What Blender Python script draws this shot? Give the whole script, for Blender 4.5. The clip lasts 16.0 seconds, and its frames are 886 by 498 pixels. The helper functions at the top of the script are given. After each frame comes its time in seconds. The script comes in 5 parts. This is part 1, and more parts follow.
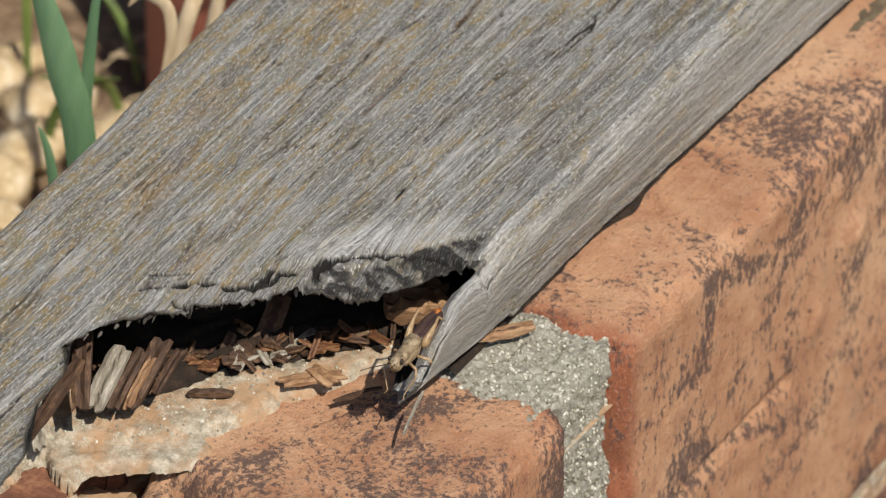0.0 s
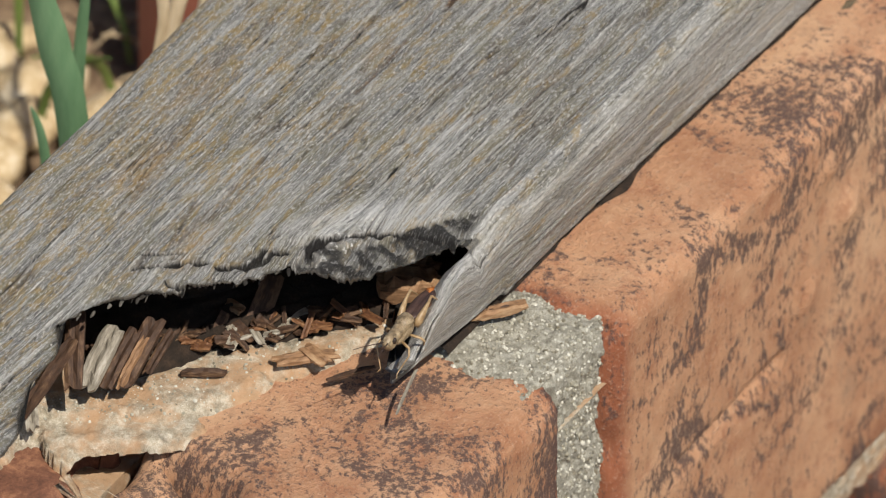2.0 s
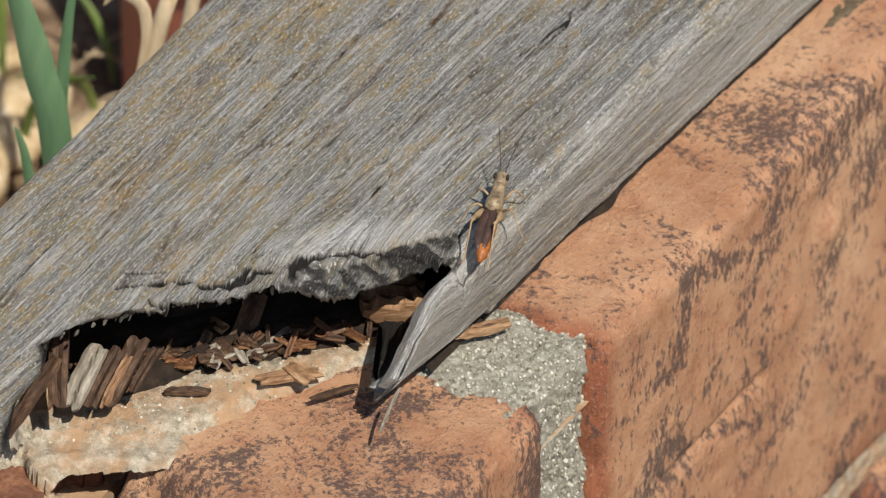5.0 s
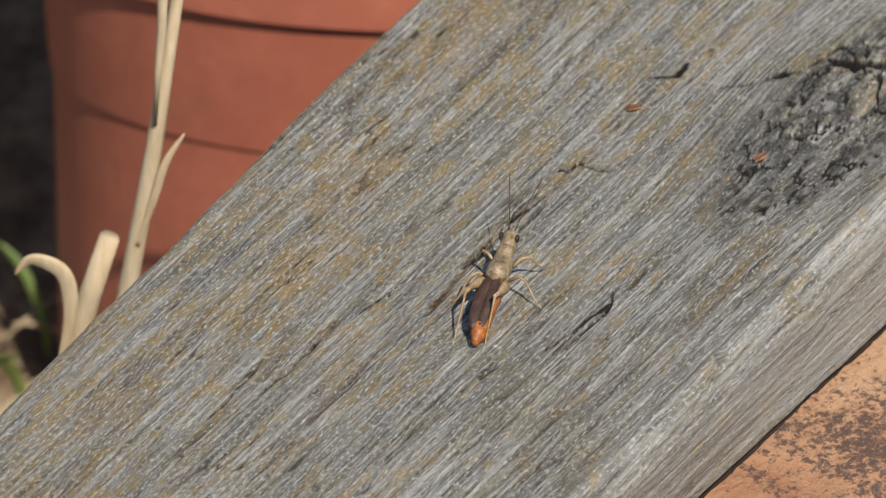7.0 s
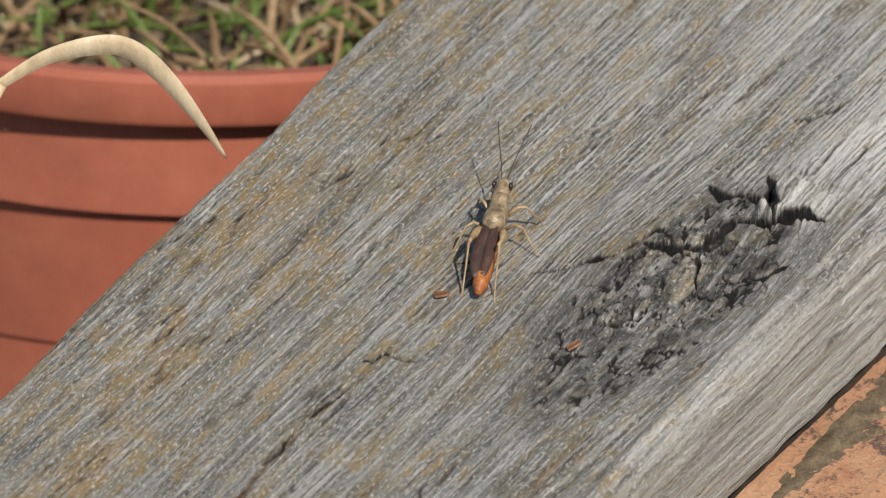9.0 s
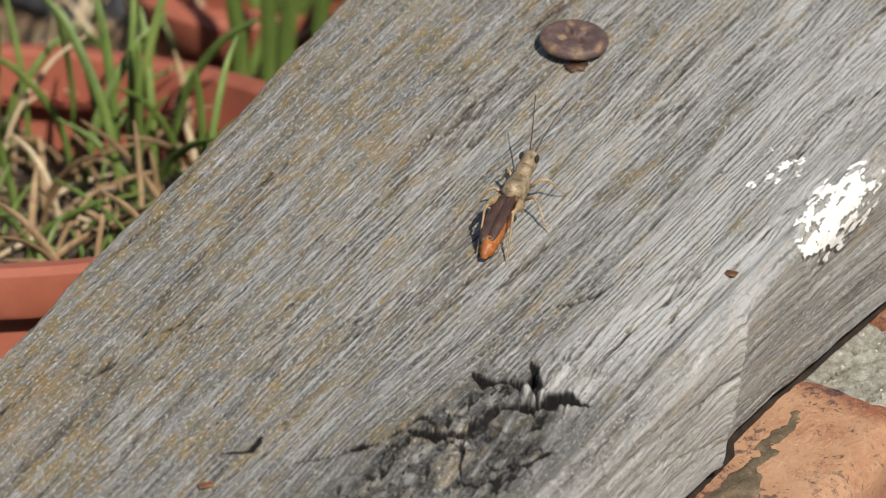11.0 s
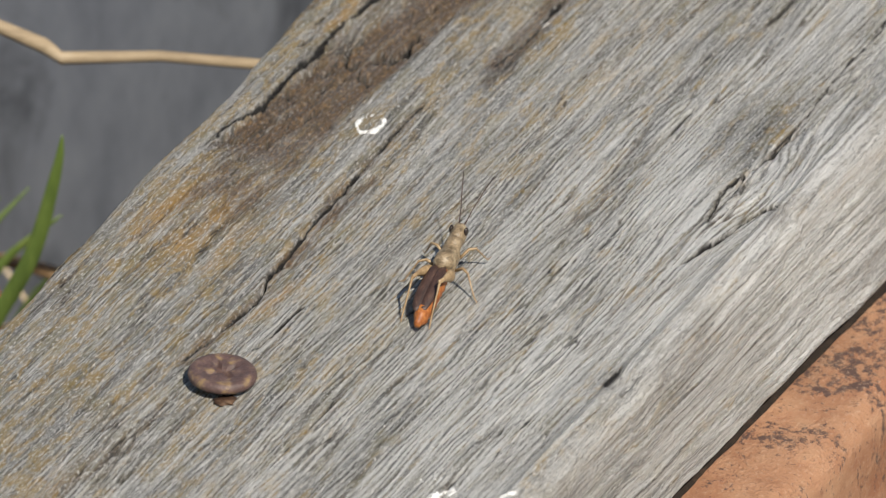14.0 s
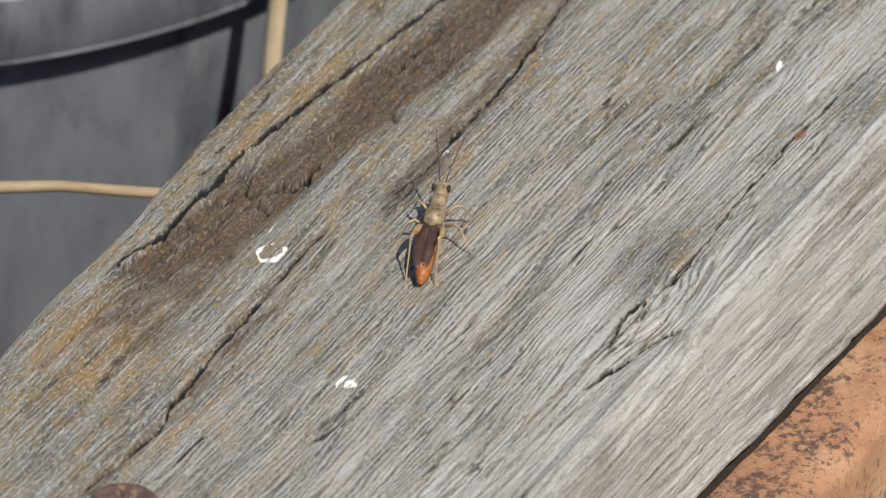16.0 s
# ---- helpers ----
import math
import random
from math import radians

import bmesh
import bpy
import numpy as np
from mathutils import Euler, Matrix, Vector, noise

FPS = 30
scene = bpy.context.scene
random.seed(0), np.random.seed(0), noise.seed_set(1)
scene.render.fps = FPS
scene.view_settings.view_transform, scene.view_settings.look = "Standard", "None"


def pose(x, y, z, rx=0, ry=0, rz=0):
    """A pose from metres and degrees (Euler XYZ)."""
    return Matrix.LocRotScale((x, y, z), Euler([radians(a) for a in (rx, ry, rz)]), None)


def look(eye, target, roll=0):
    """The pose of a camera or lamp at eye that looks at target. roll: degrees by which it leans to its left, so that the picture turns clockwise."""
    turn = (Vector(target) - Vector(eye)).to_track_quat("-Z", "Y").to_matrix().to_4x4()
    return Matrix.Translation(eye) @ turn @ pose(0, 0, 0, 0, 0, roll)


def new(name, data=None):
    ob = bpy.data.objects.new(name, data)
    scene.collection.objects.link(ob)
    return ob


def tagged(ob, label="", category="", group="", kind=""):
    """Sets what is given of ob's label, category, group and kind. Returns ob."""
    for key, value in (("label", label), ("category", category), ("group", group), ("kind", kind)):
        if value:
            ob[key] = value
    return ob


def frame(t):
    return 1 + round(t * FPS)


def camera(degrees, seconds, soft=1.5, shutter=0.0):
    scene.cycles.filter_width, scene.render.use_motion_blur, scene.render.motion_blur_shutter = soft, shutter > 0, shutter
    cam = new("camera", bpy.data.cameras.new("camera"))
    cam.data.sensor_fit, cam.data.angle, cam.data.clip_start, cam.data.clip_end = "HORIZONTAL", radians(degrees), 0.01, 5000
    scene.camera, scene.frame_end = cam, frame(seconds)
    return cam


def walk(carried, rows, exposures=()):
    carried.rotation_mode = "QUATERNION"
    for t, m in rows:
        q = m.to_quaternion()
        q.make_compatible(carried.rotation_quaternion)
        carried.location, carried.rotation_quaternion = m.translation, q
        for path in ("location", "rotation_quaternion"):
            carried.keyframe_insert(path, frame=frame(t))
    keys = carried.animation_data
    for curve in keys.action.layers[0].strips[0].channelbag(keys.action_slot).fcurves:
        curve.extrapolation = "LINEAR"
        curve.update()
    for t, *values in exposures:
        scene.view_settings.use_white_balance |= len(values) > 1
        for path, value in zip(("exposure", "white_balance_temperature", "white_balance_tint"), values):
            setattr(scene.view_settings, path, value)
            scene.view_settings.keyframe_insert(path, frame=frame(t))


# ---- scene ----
LENS = 4.1757
cam = camera(LENS, 16.0, soft=1.15)


def aim(yaw, down, lean, far):
    """Camera pose: a long lens, about two metres off, that swings to the right, down and sideways."""
    d = 2.0 * far
    eye = (0.0, -d * math.cos(radians(33)), d * math.sin(radians(33)))
    return pose(*eye, 90 - down, 0, -yaw) @ pose(0, 0, 0, 0, 0, -lean)


walk(cam, [(t, aim(*row)) for t, *row in [
    (0.0, -3.4172, 36.7574, -0.202, 1.3300), (0.5, -3.5249, 36.8373, -0.115, 1.3290),
    (1.0, -3.4471, 36.8428, 0.041, 1.3280), (1.5, -3.4337, 36.7743, 0.041, 1.3285),
    (2.0, -3.3753, 36.8590, -0.052, 1.3295), (2.5, -3.5901, 36.9175, 0.133, 1.3300),
    (3.0, -3.6381, 36.9337, 0.010, 1.3330), (3.2, -3.6334, 36.9854, -0.001, 1.3330),
    (4.2, -3.4300, 36.8600, 0.000, 1.3320),
    (5.3, -3.1874, 36.7305, -0.003, 1.3306), (5.5, -3.1384, 36.7016, 0.085, 1.3200),
    (6.0, -3.6305, 36.5427, -0.103, 1.2222), (6.5, -3.9750, 36.2520, 0.092, 1.1350),
    (7.0, -4.3291, 36.2325, 0.216, 1.0415), (7.5, -3.9691, 36.1374, 0.144, 1.0010),
    (8.0, -3.5958, 35.8479, -0.149, 1.0000), (8.2, -3.5772, 35.6755, -0.048, 1.0000),
    (9.2, -3.3200, 35.4500, 0.150, 1.0000),
    (10.3, -2.8417, 35.1090, 0.348, 1.0000), (10.5, -2.4617, 34.9775, 0.242, 1.0000),
    (11.0, -1.9892, 34.5738, 0.146, 1.0000), (11.5, -1.4980, 33.9960, 0.050, 1.0000),
    (12.0, -0.8264, 33.6976, 0.109, 1.0000), (12.5, -0.4408, 33.5233, -0.022, 1.0000),
    (13.0, -0.1579, 33.3080, -0.063, 1.0000), (13.5, -0.0503, 33.1745, 0.034, 1.0000),
    (14.0, 0.0000, 33.0000, -0.261, 1.0000), (14.5, 0.2520, 32.7250, -0.268, 1.0000),
    (15.0, 0.3394, 32.4700, -0.197, 1.0000), (15.5, 0.3323, 32.5122, -0.180, 1.0000),
    (16.0, 0.5515, 32.3969, -0.164, 1.0000)]])

# ---- daylight: clear sky and a high sun in front of the wall, to its right ----
SUN = Vector((0.38, -0.62, 1.0)).normalized()
world = bpy.data.worlds.new("daylight")
scene.world = world
world.use_nodes = True
sky = world.node_tree.nodes.new("ShaderNodeTexSky")
sky.sky_type, sky.sun_disc = "NISHITA", False
sky.sun_elevation, sky.sun_rotation = math.asin(SUN.z), math.atan2(SUN.x, SUN.y)
ground_light = world.node_tree.nodes["Background"]
world.node_tree.links.new(sky.outputs["Color"], ground_light.inputs["Color"])
ground_light.inputs["Strength"].default_value = 0.09
lamp = bpy.data.lights.new("sun", "SUN")
lamp.energy, lamp.angle, lamp.color = 4.7, radians(0.53), (1.0, 0.93, 0.82)
sun = new("sun", lamp)
sun.matrix_world = look(SUN * 5, (0, 0, 0))
scene.view_settings.exposure = 0.06

# ---- frame of the wall and board: u runs along them, v across to the sunny side, millimetres ----
TURN = pose(0, 0, 0, 0, 0, 62)
C62, S62 = math.cos(radians(62)), math.sin(radians(62))


def at(u, v, z=0.0):
    """World place, in metres, of a place along, across and above the board, in millimetres."""
    return Vector((u * C62 + v * S62, u * S62 - v * C62, z)) / 1000


# ---- noise tables ----
TABLES = [np.random.RandomState(40 + k).rand(256, 256) for k in range(8)]


def value_noise(x, y, k=0):
    x, y = np.asarray(x, float), np.asarray(y, float)
    i, j = np.floor(x).astype(int), np.floor(y).astype(int)
    fx, fy = x - i, y - j
    fx, fy = fx * fx * (3 - 2 * fx), fy * fy * (3 - 2 * fy)
    tab = TABLES[k % 8]
    i0, i1, j0, j1 = i & 255, (i + 1) & 255, j & 255, (j + 1) & 255
    return (tab[i0, j0] * (1 - fx) + tab[i1, j0] * fx) * (1 - fy) + (tab[i0, j1] * (1 - fx) + tab[i1, j1] * fx) * fy


def fractal(x, y, k=0, octaves=4):
    total, amp, norm = 0.0, 1.0, 0.0
    for o in range(octaves):
        total = total + amp * value_noise(np.asarray(x) * 2 ** o + 17.3 * o, np.asarray(y) * 2 ** o + 9.1 * o, k + o)
        norm += amp
        amp *= 0.5
    return total / norm


def line_distance(u, v, points):
    """Distance of places (u, v) to a polyline, and how far along it they lie (0 to 1)."""
    best, along = np.full(u.shape, 1e9), np.zeros(u.shape)
    n = len(points) - 1
    for k in range(n):
        (a, b), (c, d) = points[k], points[k + 1]
        du, dv = c - a, d - b
        s = np.clip(((u - a) * du + (v - b) * dv) / (du * du + dv * dv + 1e-9), 0, 1)
        dist = np.hypot(u - a - s * du, v - b - s * dv)
        closer = dist < best
        best = np.where(closer, dist, best)
        along = np.where(closer, (k + s) / n, along)
    return best, along


# ---- materials ----
def material(name, rough=0.8, metal=0.0):
    mat = bpy.data.materials.new(name)
    mat.use_nodes = True
    nodes = mat.node_tree.nodes
    shader = nodes["Principled BSDF"]
    shader.inputs["Roughness"].default_value = rough
    shader.inputs["Metallic"].default_value = metal
    return mat, nodes, mat.node_tree.links, shader


def add_noise(nodes, links, vector, scale, detail=5.0, rough=0.6, distortion=0.0):
    n = nodes.new("ShaderNodeTexNoise")
    n.inputs["Scale"].default_value = scale
    n.inputs["Detail"].default_value = detail
    n.inputs["Roughness"].default_value = rough
    n.inputs["Distortion"].default_value = distortion
    links.new(vector, n.inputs["Vector"])
    return n.outputs["Fac"]


def add_mapping(nodes, links, vector, scale):
    n = nodes.new("ShaderNodeMapping")
    n.inputs["Scale"].default_value = scale
    links.new(vector, n.inputs["Vector"])
    return n.outputs["Vector"]


def add_ramp(nodes, links, fac, *stops):
    n = nodes.new("ShaderNodeValToRGB")
    ramp = n.color_ramp
    while len(ramp.elements) < len(stops):
        ramp.elements.new(0.5)
    for el, (p, c) in zip(ramp.elements, stops):
        el.position = p
        el.color = (*c, 1) if len(c) == 3 else (c[0], c[0], c[0], 1)
    links.new(fac, n.inputs["Fac"])
    return n.outputs["Color"]


def add_mix(nodes, links, fac, a, b, blend="MIX"):
    n = nodes.new("ShaderNodeMix")
    n.data_type, n.blend_type = "RGBA", blend
    for value, key in ((fac, 0), (a, 6), (b, 7)):
        if isinstance(value, (int, float)):
            n.inputs[key].default_value = value
        elif isinstance(value, tuple):
            n.inputs[key].default_value = (*value, 1)
        else:
            links.new(value, n.inputs[key])
    return n.outputs[2]


def add_math(nodes, links, op, a, b=0.0):
    n = nodes.new("ShaderNodeMath")
    n.operation = op
    for value, key in ((a, 0), (b, 1)):
        if isinstance(value, (int, float)):
            n.inputs[key].default_value = value
        else:
            links.new(value, n.inputs[key])
    return n.outputs[0]


def add_bump(nodes, links, shader, height, distance, strength=1.0):
    n = nodes.new("ShaderNodeBump")
    n.inputs["Strength"].default_value = strength
    n.inputs["Distance"].default_value = distance
    links.new(height, n.inputs["Height"])
    links.new(n.outputs["Normal"], shader.inputs["Normal"])
    return n


def weathered_wood():
    """Silver-grey softwood: streaks along the grain, lichen, iron-brown stains, dark knots.
    Grain holds (along, across) in millimetres bent round the knots; stain holds (brown, dark, pale), with crack and rim
    shade in dark and glare in pale."""
    mat, nodes, links, shader = material("weathered_grey_wood", 0.62)
    grain = nodes.new("ShaderNodeAttribute")
    grain.attribute_name = "grain"
    stain_shading = nodes.new("ShaderNodeAttribute")
    stain_shading.attribute_name = "stain_shading"
    g = grain.outputs["Vector"]
    sep = nodes.new("ShaderNodeSeparateXYZ")
    links.new(stain_shading.outputs["Vector"], sep.inputs[0])

    def streak(along, across, detail=5, rough=0.6, distortion=0.0):
        return add_noise(nodes, links, add_mapping(nodes, links, g, (along, across, 0)), 1.0, detail, rough, distortion)

    hair = streak(0.20, 4.4, 6, 0.74, 0.3)
    fine = streak(0.085, 1.7, 6, 0.72, 0.5)
    mid = streak(0.026, 0.55, 6, 0.66, 0.4)
    broad = streak(0.016, 0.10, 5, 0.6)
    speck = streak(1.1, 2.1, 6, 0.78, 0.4)
    both = add_math(nodes, links, "ADD", add_math(nodes, links, "MULTIPLY", hair, 0.5), add_math(nodes, links, "MULTIPLY", fine, 0.5))
    tone = add_ramp(nodes, links, both, (0.36, (0.12, 0.114, 0.102)), (0.44, (0.29, 0.281, 0.255)), (0.53, (0.45, 0.438, 0.40)), (0.62, (0.82, 0.81, 0.77)))
    tone = add_mix(nodes, links, add_ramp(nodes, links, mid, (0.40, (0.6,)), (0.56, (0.0,))), tone, add_ramp(nodes, links, hair, (0.35, (0.12, 0.117, 0.11)), (0.65, (0.32, 0.313, 0.30))))
    tone = add_mix(nodes, links, add_ramp(nodes, links, broad, (0.46, (0.0,)), (0.66, (0.5,))), tone, add_ramp(nodes, links, hair, (0.35, (0.17, 0.14, 0.085)), (0.65, (0.42, 0.37, 0.26))))
    # weathered in patches: damp-dark and sun-bleached
    patchy = streak(0.030, 0.26, 6, 0.7, 0.5)
    tone = add_mix(nodes, links, add_ramp(nodes, links, patchy, (0.36, (0.6,)), (0.50, (0.0,))), tone, add_ramp(nodes, links, hair, (0.35, (0.085, 0.082, 0.078)), (0.65, (0.24, 0.235, 0.225))))
    tone = add_mix(nodes, links, add_math(nodes, links, "MULTIPLY", add_ramp(nodes, links, patchy, (0.50, (0.0,)), (0.64, (0.5,))), add_ramp(nodes, links, both, (0.40, (0.15,)), (0.56, (1.0,)))), tone, (0.80, 0.785, 0.74))
    # growth rings: pale crests, dark furrows
    along = nodes.new("ShaderNodeSeparateXYZ")
    links.new(g, along.inputs[0])
    growth = nodes.new("ShaderNodeAttribute")
    growth.attribute_name = "rings"
    year = nodes.new("ShaderNodeSeparateXYZ")
    links.new(growth.outputs["Vector"], year.inputs[0])
    wave = add_math(nodes, links, "ABSOLUTE", add_math(nodes, links, "SINE", add_math(nodes, links, "MULTIPLY", add_math(nodes, links, "ADD", year.outputs["X"], add_math(nodes, links, "MULTIPLY", fine, 0.5)), math.pi)))
    mottle = add_ramp(nodes, links, streak(0.075, 0.38, 6, 0.72), (0.40, (0.2,)), (0.56, (1.15,)))
    ring = add_math(nodes, links, "MULTIPLY", add_math(nodes, links, "MULTIPLY", add_math(nodes, links, "SUBTRACT", wave, 0.62), year.outputs["Y"]), mottle)
    tone = add_mix(nodes, links, add_ramp(nodes, links, add_math(nodes, links, "ADD", ring, 0.6), (0.20, (0.8,)), (0.56, (0.0,))), tone, (0.085, 0.079, 0.068))
    tone = add_mix(nodes, links, add_ramp(nodes, links, add_math(nodes, links, "ADD", ring, 0.5), (0.56, (0.0,)), (0.84, (0.78,))), tone, (0.80, 0.785, 0.74))
    # thin dark checks between the ridges
    tone = add_mix(nodes, links, add_ramp(nodes, links, streak(0.030, 1.15, 5, 0.64, 0.2), (0.355, (0.9,)), (0.405, (0.0,))), tone, (0.055, 0.05, 0.044))
    tone = add_mix(nodes, links, add_ramp(nodes, links, streak(0.07, 2.2, 5, 0.7, 0.4), (0.36, (0.85,)), (0.43, (0.0,))), tone, (0.07, 0.064, 0.056))
    tone = add_mix(nodes, links, add_ramp(nodes, links, streak(0.09, 2.3, 5, 0.7, 0.4), (0.57, (0.0,)), (0.64, (0.85,))), tone, (0.84, 0.825, 0.78))
    stripes = streak(0.026, 1.2, 7, 0.74, 0.35)
    tone = add_mix(nodes, links, 1.0, tone, add_ramp(nodes, links, stripes, (0.36, (0.30,)), (0.47, (0.80,)), (0.54, (1.0,)), (0.66, (1.0,))), "MULTIPLY")
    tone = add_mix(nodes, links, add_ramp(nodes, links, stripes, (0.54, (0.0,)), (0.64, (0.55,))), tone, (0.80, 0.785, 0.74))
    # ochre and olive lichen in grainy patches, thickest on the shaded half
    shade = nodes.new("ShaderNodeMapRange")
    links.new(along.outputs["Y"], shade.inputs["Value"])
    for key, value in (("From Min", 25.0), ("From Max", -45.0), ("To Min", 0.035), ("To Max", 0.135)):
        shade.inputs[key].default_value = value
    patch = add_math(nodes, links, "ADD", streak(0.055, 0.24, 6, 0.68, 0.6), shade.outputs[0])
    blot = streak(0.22, 0.62, 6, 0.66, 0.5)
    lichen = add_math(nodes, links, "MULTIPLY", add_ramp(nodes, links, blot, (0.44, (0.0,)), (0.56, (0.9,))), add_ramp(nodes, links, patch, (0.55, (0.0,)), (0.66, (0.85,))))
    tone = add_mix(nodes, links, lichen, tone, (0.42, 0.28, 0.085))
    tone = add_mix(nodes, links, add_math(nodes, links, "MULTIPLY", year.outputs["Z"], add_ramp(nodes, links, blot, (0.37, (0.15,)), (0.53, (0.95,)))), tone, (0.46, 0.28, 0.09))
    olive = add_math(nodes, links, "MULTIPLY", add_ramp(nodes, links, streak(0.10, 0.34, 6, 0.7), (0.50, (0.0,)), (0.62, (0.72,))), add_ramp(nodes, links, hair, (0.40, (0.4,)), (0.6, (1.0,))))
    tone = add_mix(nodes, links, olive, tone, (0.25, 0.215, 0.105))
    brown = add_math(nodes, links, "MULTIPLY", sep.outputs["X"], add_ramp(nodes, links, speck, (0.25, (0.65,)), (0.6, (1.0,))))
    tone = add_mix(nodes, links, brown, tone, add_ramp(nodes, links, speck, (0.40, (0.030, 0.018, 0.012)), (0.50, (0.095, 0.056, 0.034)), (0.58, (0.27, 0.155, 0.065)), (0.66, (0.46, 0.32, 0.17))))
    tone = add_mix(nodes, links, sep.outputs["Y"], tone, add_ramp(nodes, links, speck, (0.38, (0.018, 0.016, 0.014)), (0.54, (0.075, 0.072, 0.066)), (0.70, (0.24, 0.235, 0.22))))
    # near-black for the highest dark values: painted shade of cracks and lip
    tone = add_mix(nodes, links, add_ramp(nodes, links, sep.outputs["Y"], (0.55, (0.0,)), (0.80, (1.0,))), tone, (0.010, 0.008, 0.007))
    tone = add_mix(nodes, links, add_math(nodes, links, "MULTIPLY", sep.outputs["Z"], add_math(nodes, links, "MULTIPLY", add_ramp(nodes, links, both, (0.36, (0.3,)), (0.50, (1.0,))), add_ramp(nodes, links, add_math(nodes, links, "ADD", add_math(nodes, links, "MULTIPLY", ring, 0.6), add_math(nodes, links, "MULTIPLY", stripes, 1.0)), (0.34, (0.2,)), (0.54, (1.0,))))), tone, (0.86, 0.845, 0.80))
    grit = add_noise(nodes, links, add_mapping(nodes, links, g, (0.9, 3.0, 0)), 1.0, 4, 0.75)
    tone = add_mix(nodes, links, add_math(nodes, links, "MULTIPLY", add_ramp(nodes, links, grit, (0.545, (0.0,)), (0.615, (0.85,))), add_math(nodes, links, "SUBTRACT", 1.0, add_math(nodes, links, "MAXIMUM", sep.outputs["Y"], add_math(nodes, links, "MULTIPLY", brown, 0.8)))), tone, (0.82, 0.80, 0.75))
    tone = add_mix(nodes, links, add_ramp(nodes, links, grit, (0.34, (0.7,)), (0.42, (0.0,))), tone, (0.07, 0.062, 0.05))
    links.new(tone, shader.inputs["Base Color"])
    links.new(add_ramp(nodes, links, both, (0.36, (0.85,)), (0.64, (0.40,))), shader.inputs["Roughness"])
    shader.inputs["Specular IOR Level"].default_value = 0.5
    relief = add_math(nodes, links, "ADD", add_math(nodes, links, "ADD", hair, add_math(nodes, links, "MULTIPLY", fine, 1.3)), add_math(nodes, links, "MULTIPLY", speck, 0.5))
    add_bump(nodes, links, shader, add_math(nodes, links, "ADD", relief, add_math(nodes, links, "MULTIPLY", grit, 0.6)), 0.0009, 1.0)
    return mat


def brick_clay():
    """Orange-red fired clay with soot-black specks, pale scuffs and fine grit."""
    mat, nodes, links, shader = material("orange_brick", 0.86)
    where = nodes.new("ShaderNodeTexCoord").outputs["Object"]
    info = nodes.new("ShaderNodeObjectInfo")
    shift = nodes.new("ShaderNodeVectorMath")
    shift.operation = "ADD"
    links.new(where, shift.inputs[0])
    links.new(info.outputs["Random"], shift.inputs[1])
    p = shift.outputs[0]
    big = add_noise(nodes, links, p, 22, 5, 0.62)
    med = add_noise(nodes, links, p, 150, 6, 0.68)
    grit = add_noise(nodes, links, p, 1300, 5, 0.75)
    tone = add_ramp(nodes, links, big, (0.34, (0.37, 0.170, 0.085)), (0.50, (0.53, 0.28, 0.152)), (0.66, (0.64, 0.39, 0.23)))
    tone = add_mix(nodes, links, add_ramp(nodes, links, med, (0.50, (0.0,)), (0.68, (0.55,))), tone, (0.60, 0.36, 0.21))
    tone = add_mix(nodes, links, add_ramp(nodes, links, med, (0.34, (0.5,)), (0.46, (0.0,))), tone, (0.32, 0.115, 0.055))
    # the ends of a brick are burnt a darker red
    ends = nodes.new("ShaderNodeSeparateXYZ")
    links.new(where, ends.inputs[0])
    burnt = add_math(nodes, links, "ADD", add_math(nodes, links, "ABSOLUTE", ends.outputs["X"]), add_math(nodes, links, "MULTIPLY", med, 0.012))
    tone = add_mix(nodes, links, add_ramp(nodes, links, add_math(nodes, links, "MULTIPLY", burnt, 8.0), (0.850, (0.0,)), (0.885, (0.85,))), tone, (0.30, 0.085, 0.036))
    soot = add_noise(nodes, links, add_mapping(nodes, links, p, (1.0, 1.0, 0.42)), 640, 6, 0.74, 0.2)
    zone = add_noise(nodes, links, p, 48, 6, 0.66, 0.6)
    cover = add_math(nodes, links, "ADD", add_math(nodes, links, "MULTIPLY", soot, 0.5), add_math(nodes, links, "MULTIPLY", zone, 0.55))
    tone = add_mix(nodes, links, add_ramp(nodes, links, cover, (0.533, (0.0,)), (0.582, (0.88,))), tone, (0.080, 0.050, 0.045))
    pores = add_noise(nodes, links, add_mapping(nodes, links, p, (1.0, 1.0, 0.55)), 820, 4, 0.7)
    tone = add_mix(nodes, links, add_ramp(nodes, links, pores, (0.60, (0.0,)), (0.67, (0.75,))), tone, (0.10, 0.06, 0.048))
    veil = add_noise(nodes, links, p, 75, 6, 0.7)
    tone = add_mix(nodes, links, add_ramp(nodes, links, veil, (0.60, (0.0,)), (0.76, (0.5,))), tone, (0.14, 0.10, 0.075))
    tone = add_mix(nodes, links, add_math(nodes, links, "MULTIPLY", add_ramp(nodes, links, grit, (0.54, (0.0,)), (0.66, (1.0,))), 0.4), tone, (0.66, 0.46, 0.32))
    links.new(tone, shader.inputs["Base Color"])
    relief = add_math(nodes, links, "ADD", add_math(nodes, links, "MULTIPLY", grit, 0.6), add_math(nodes, links, "ADD", add_math(nodes, links, "MULTIPLY", soot, 0.8), med))
    add_bump(nodes, links, shader, relief, 0.0011, 0.9)
    return mat


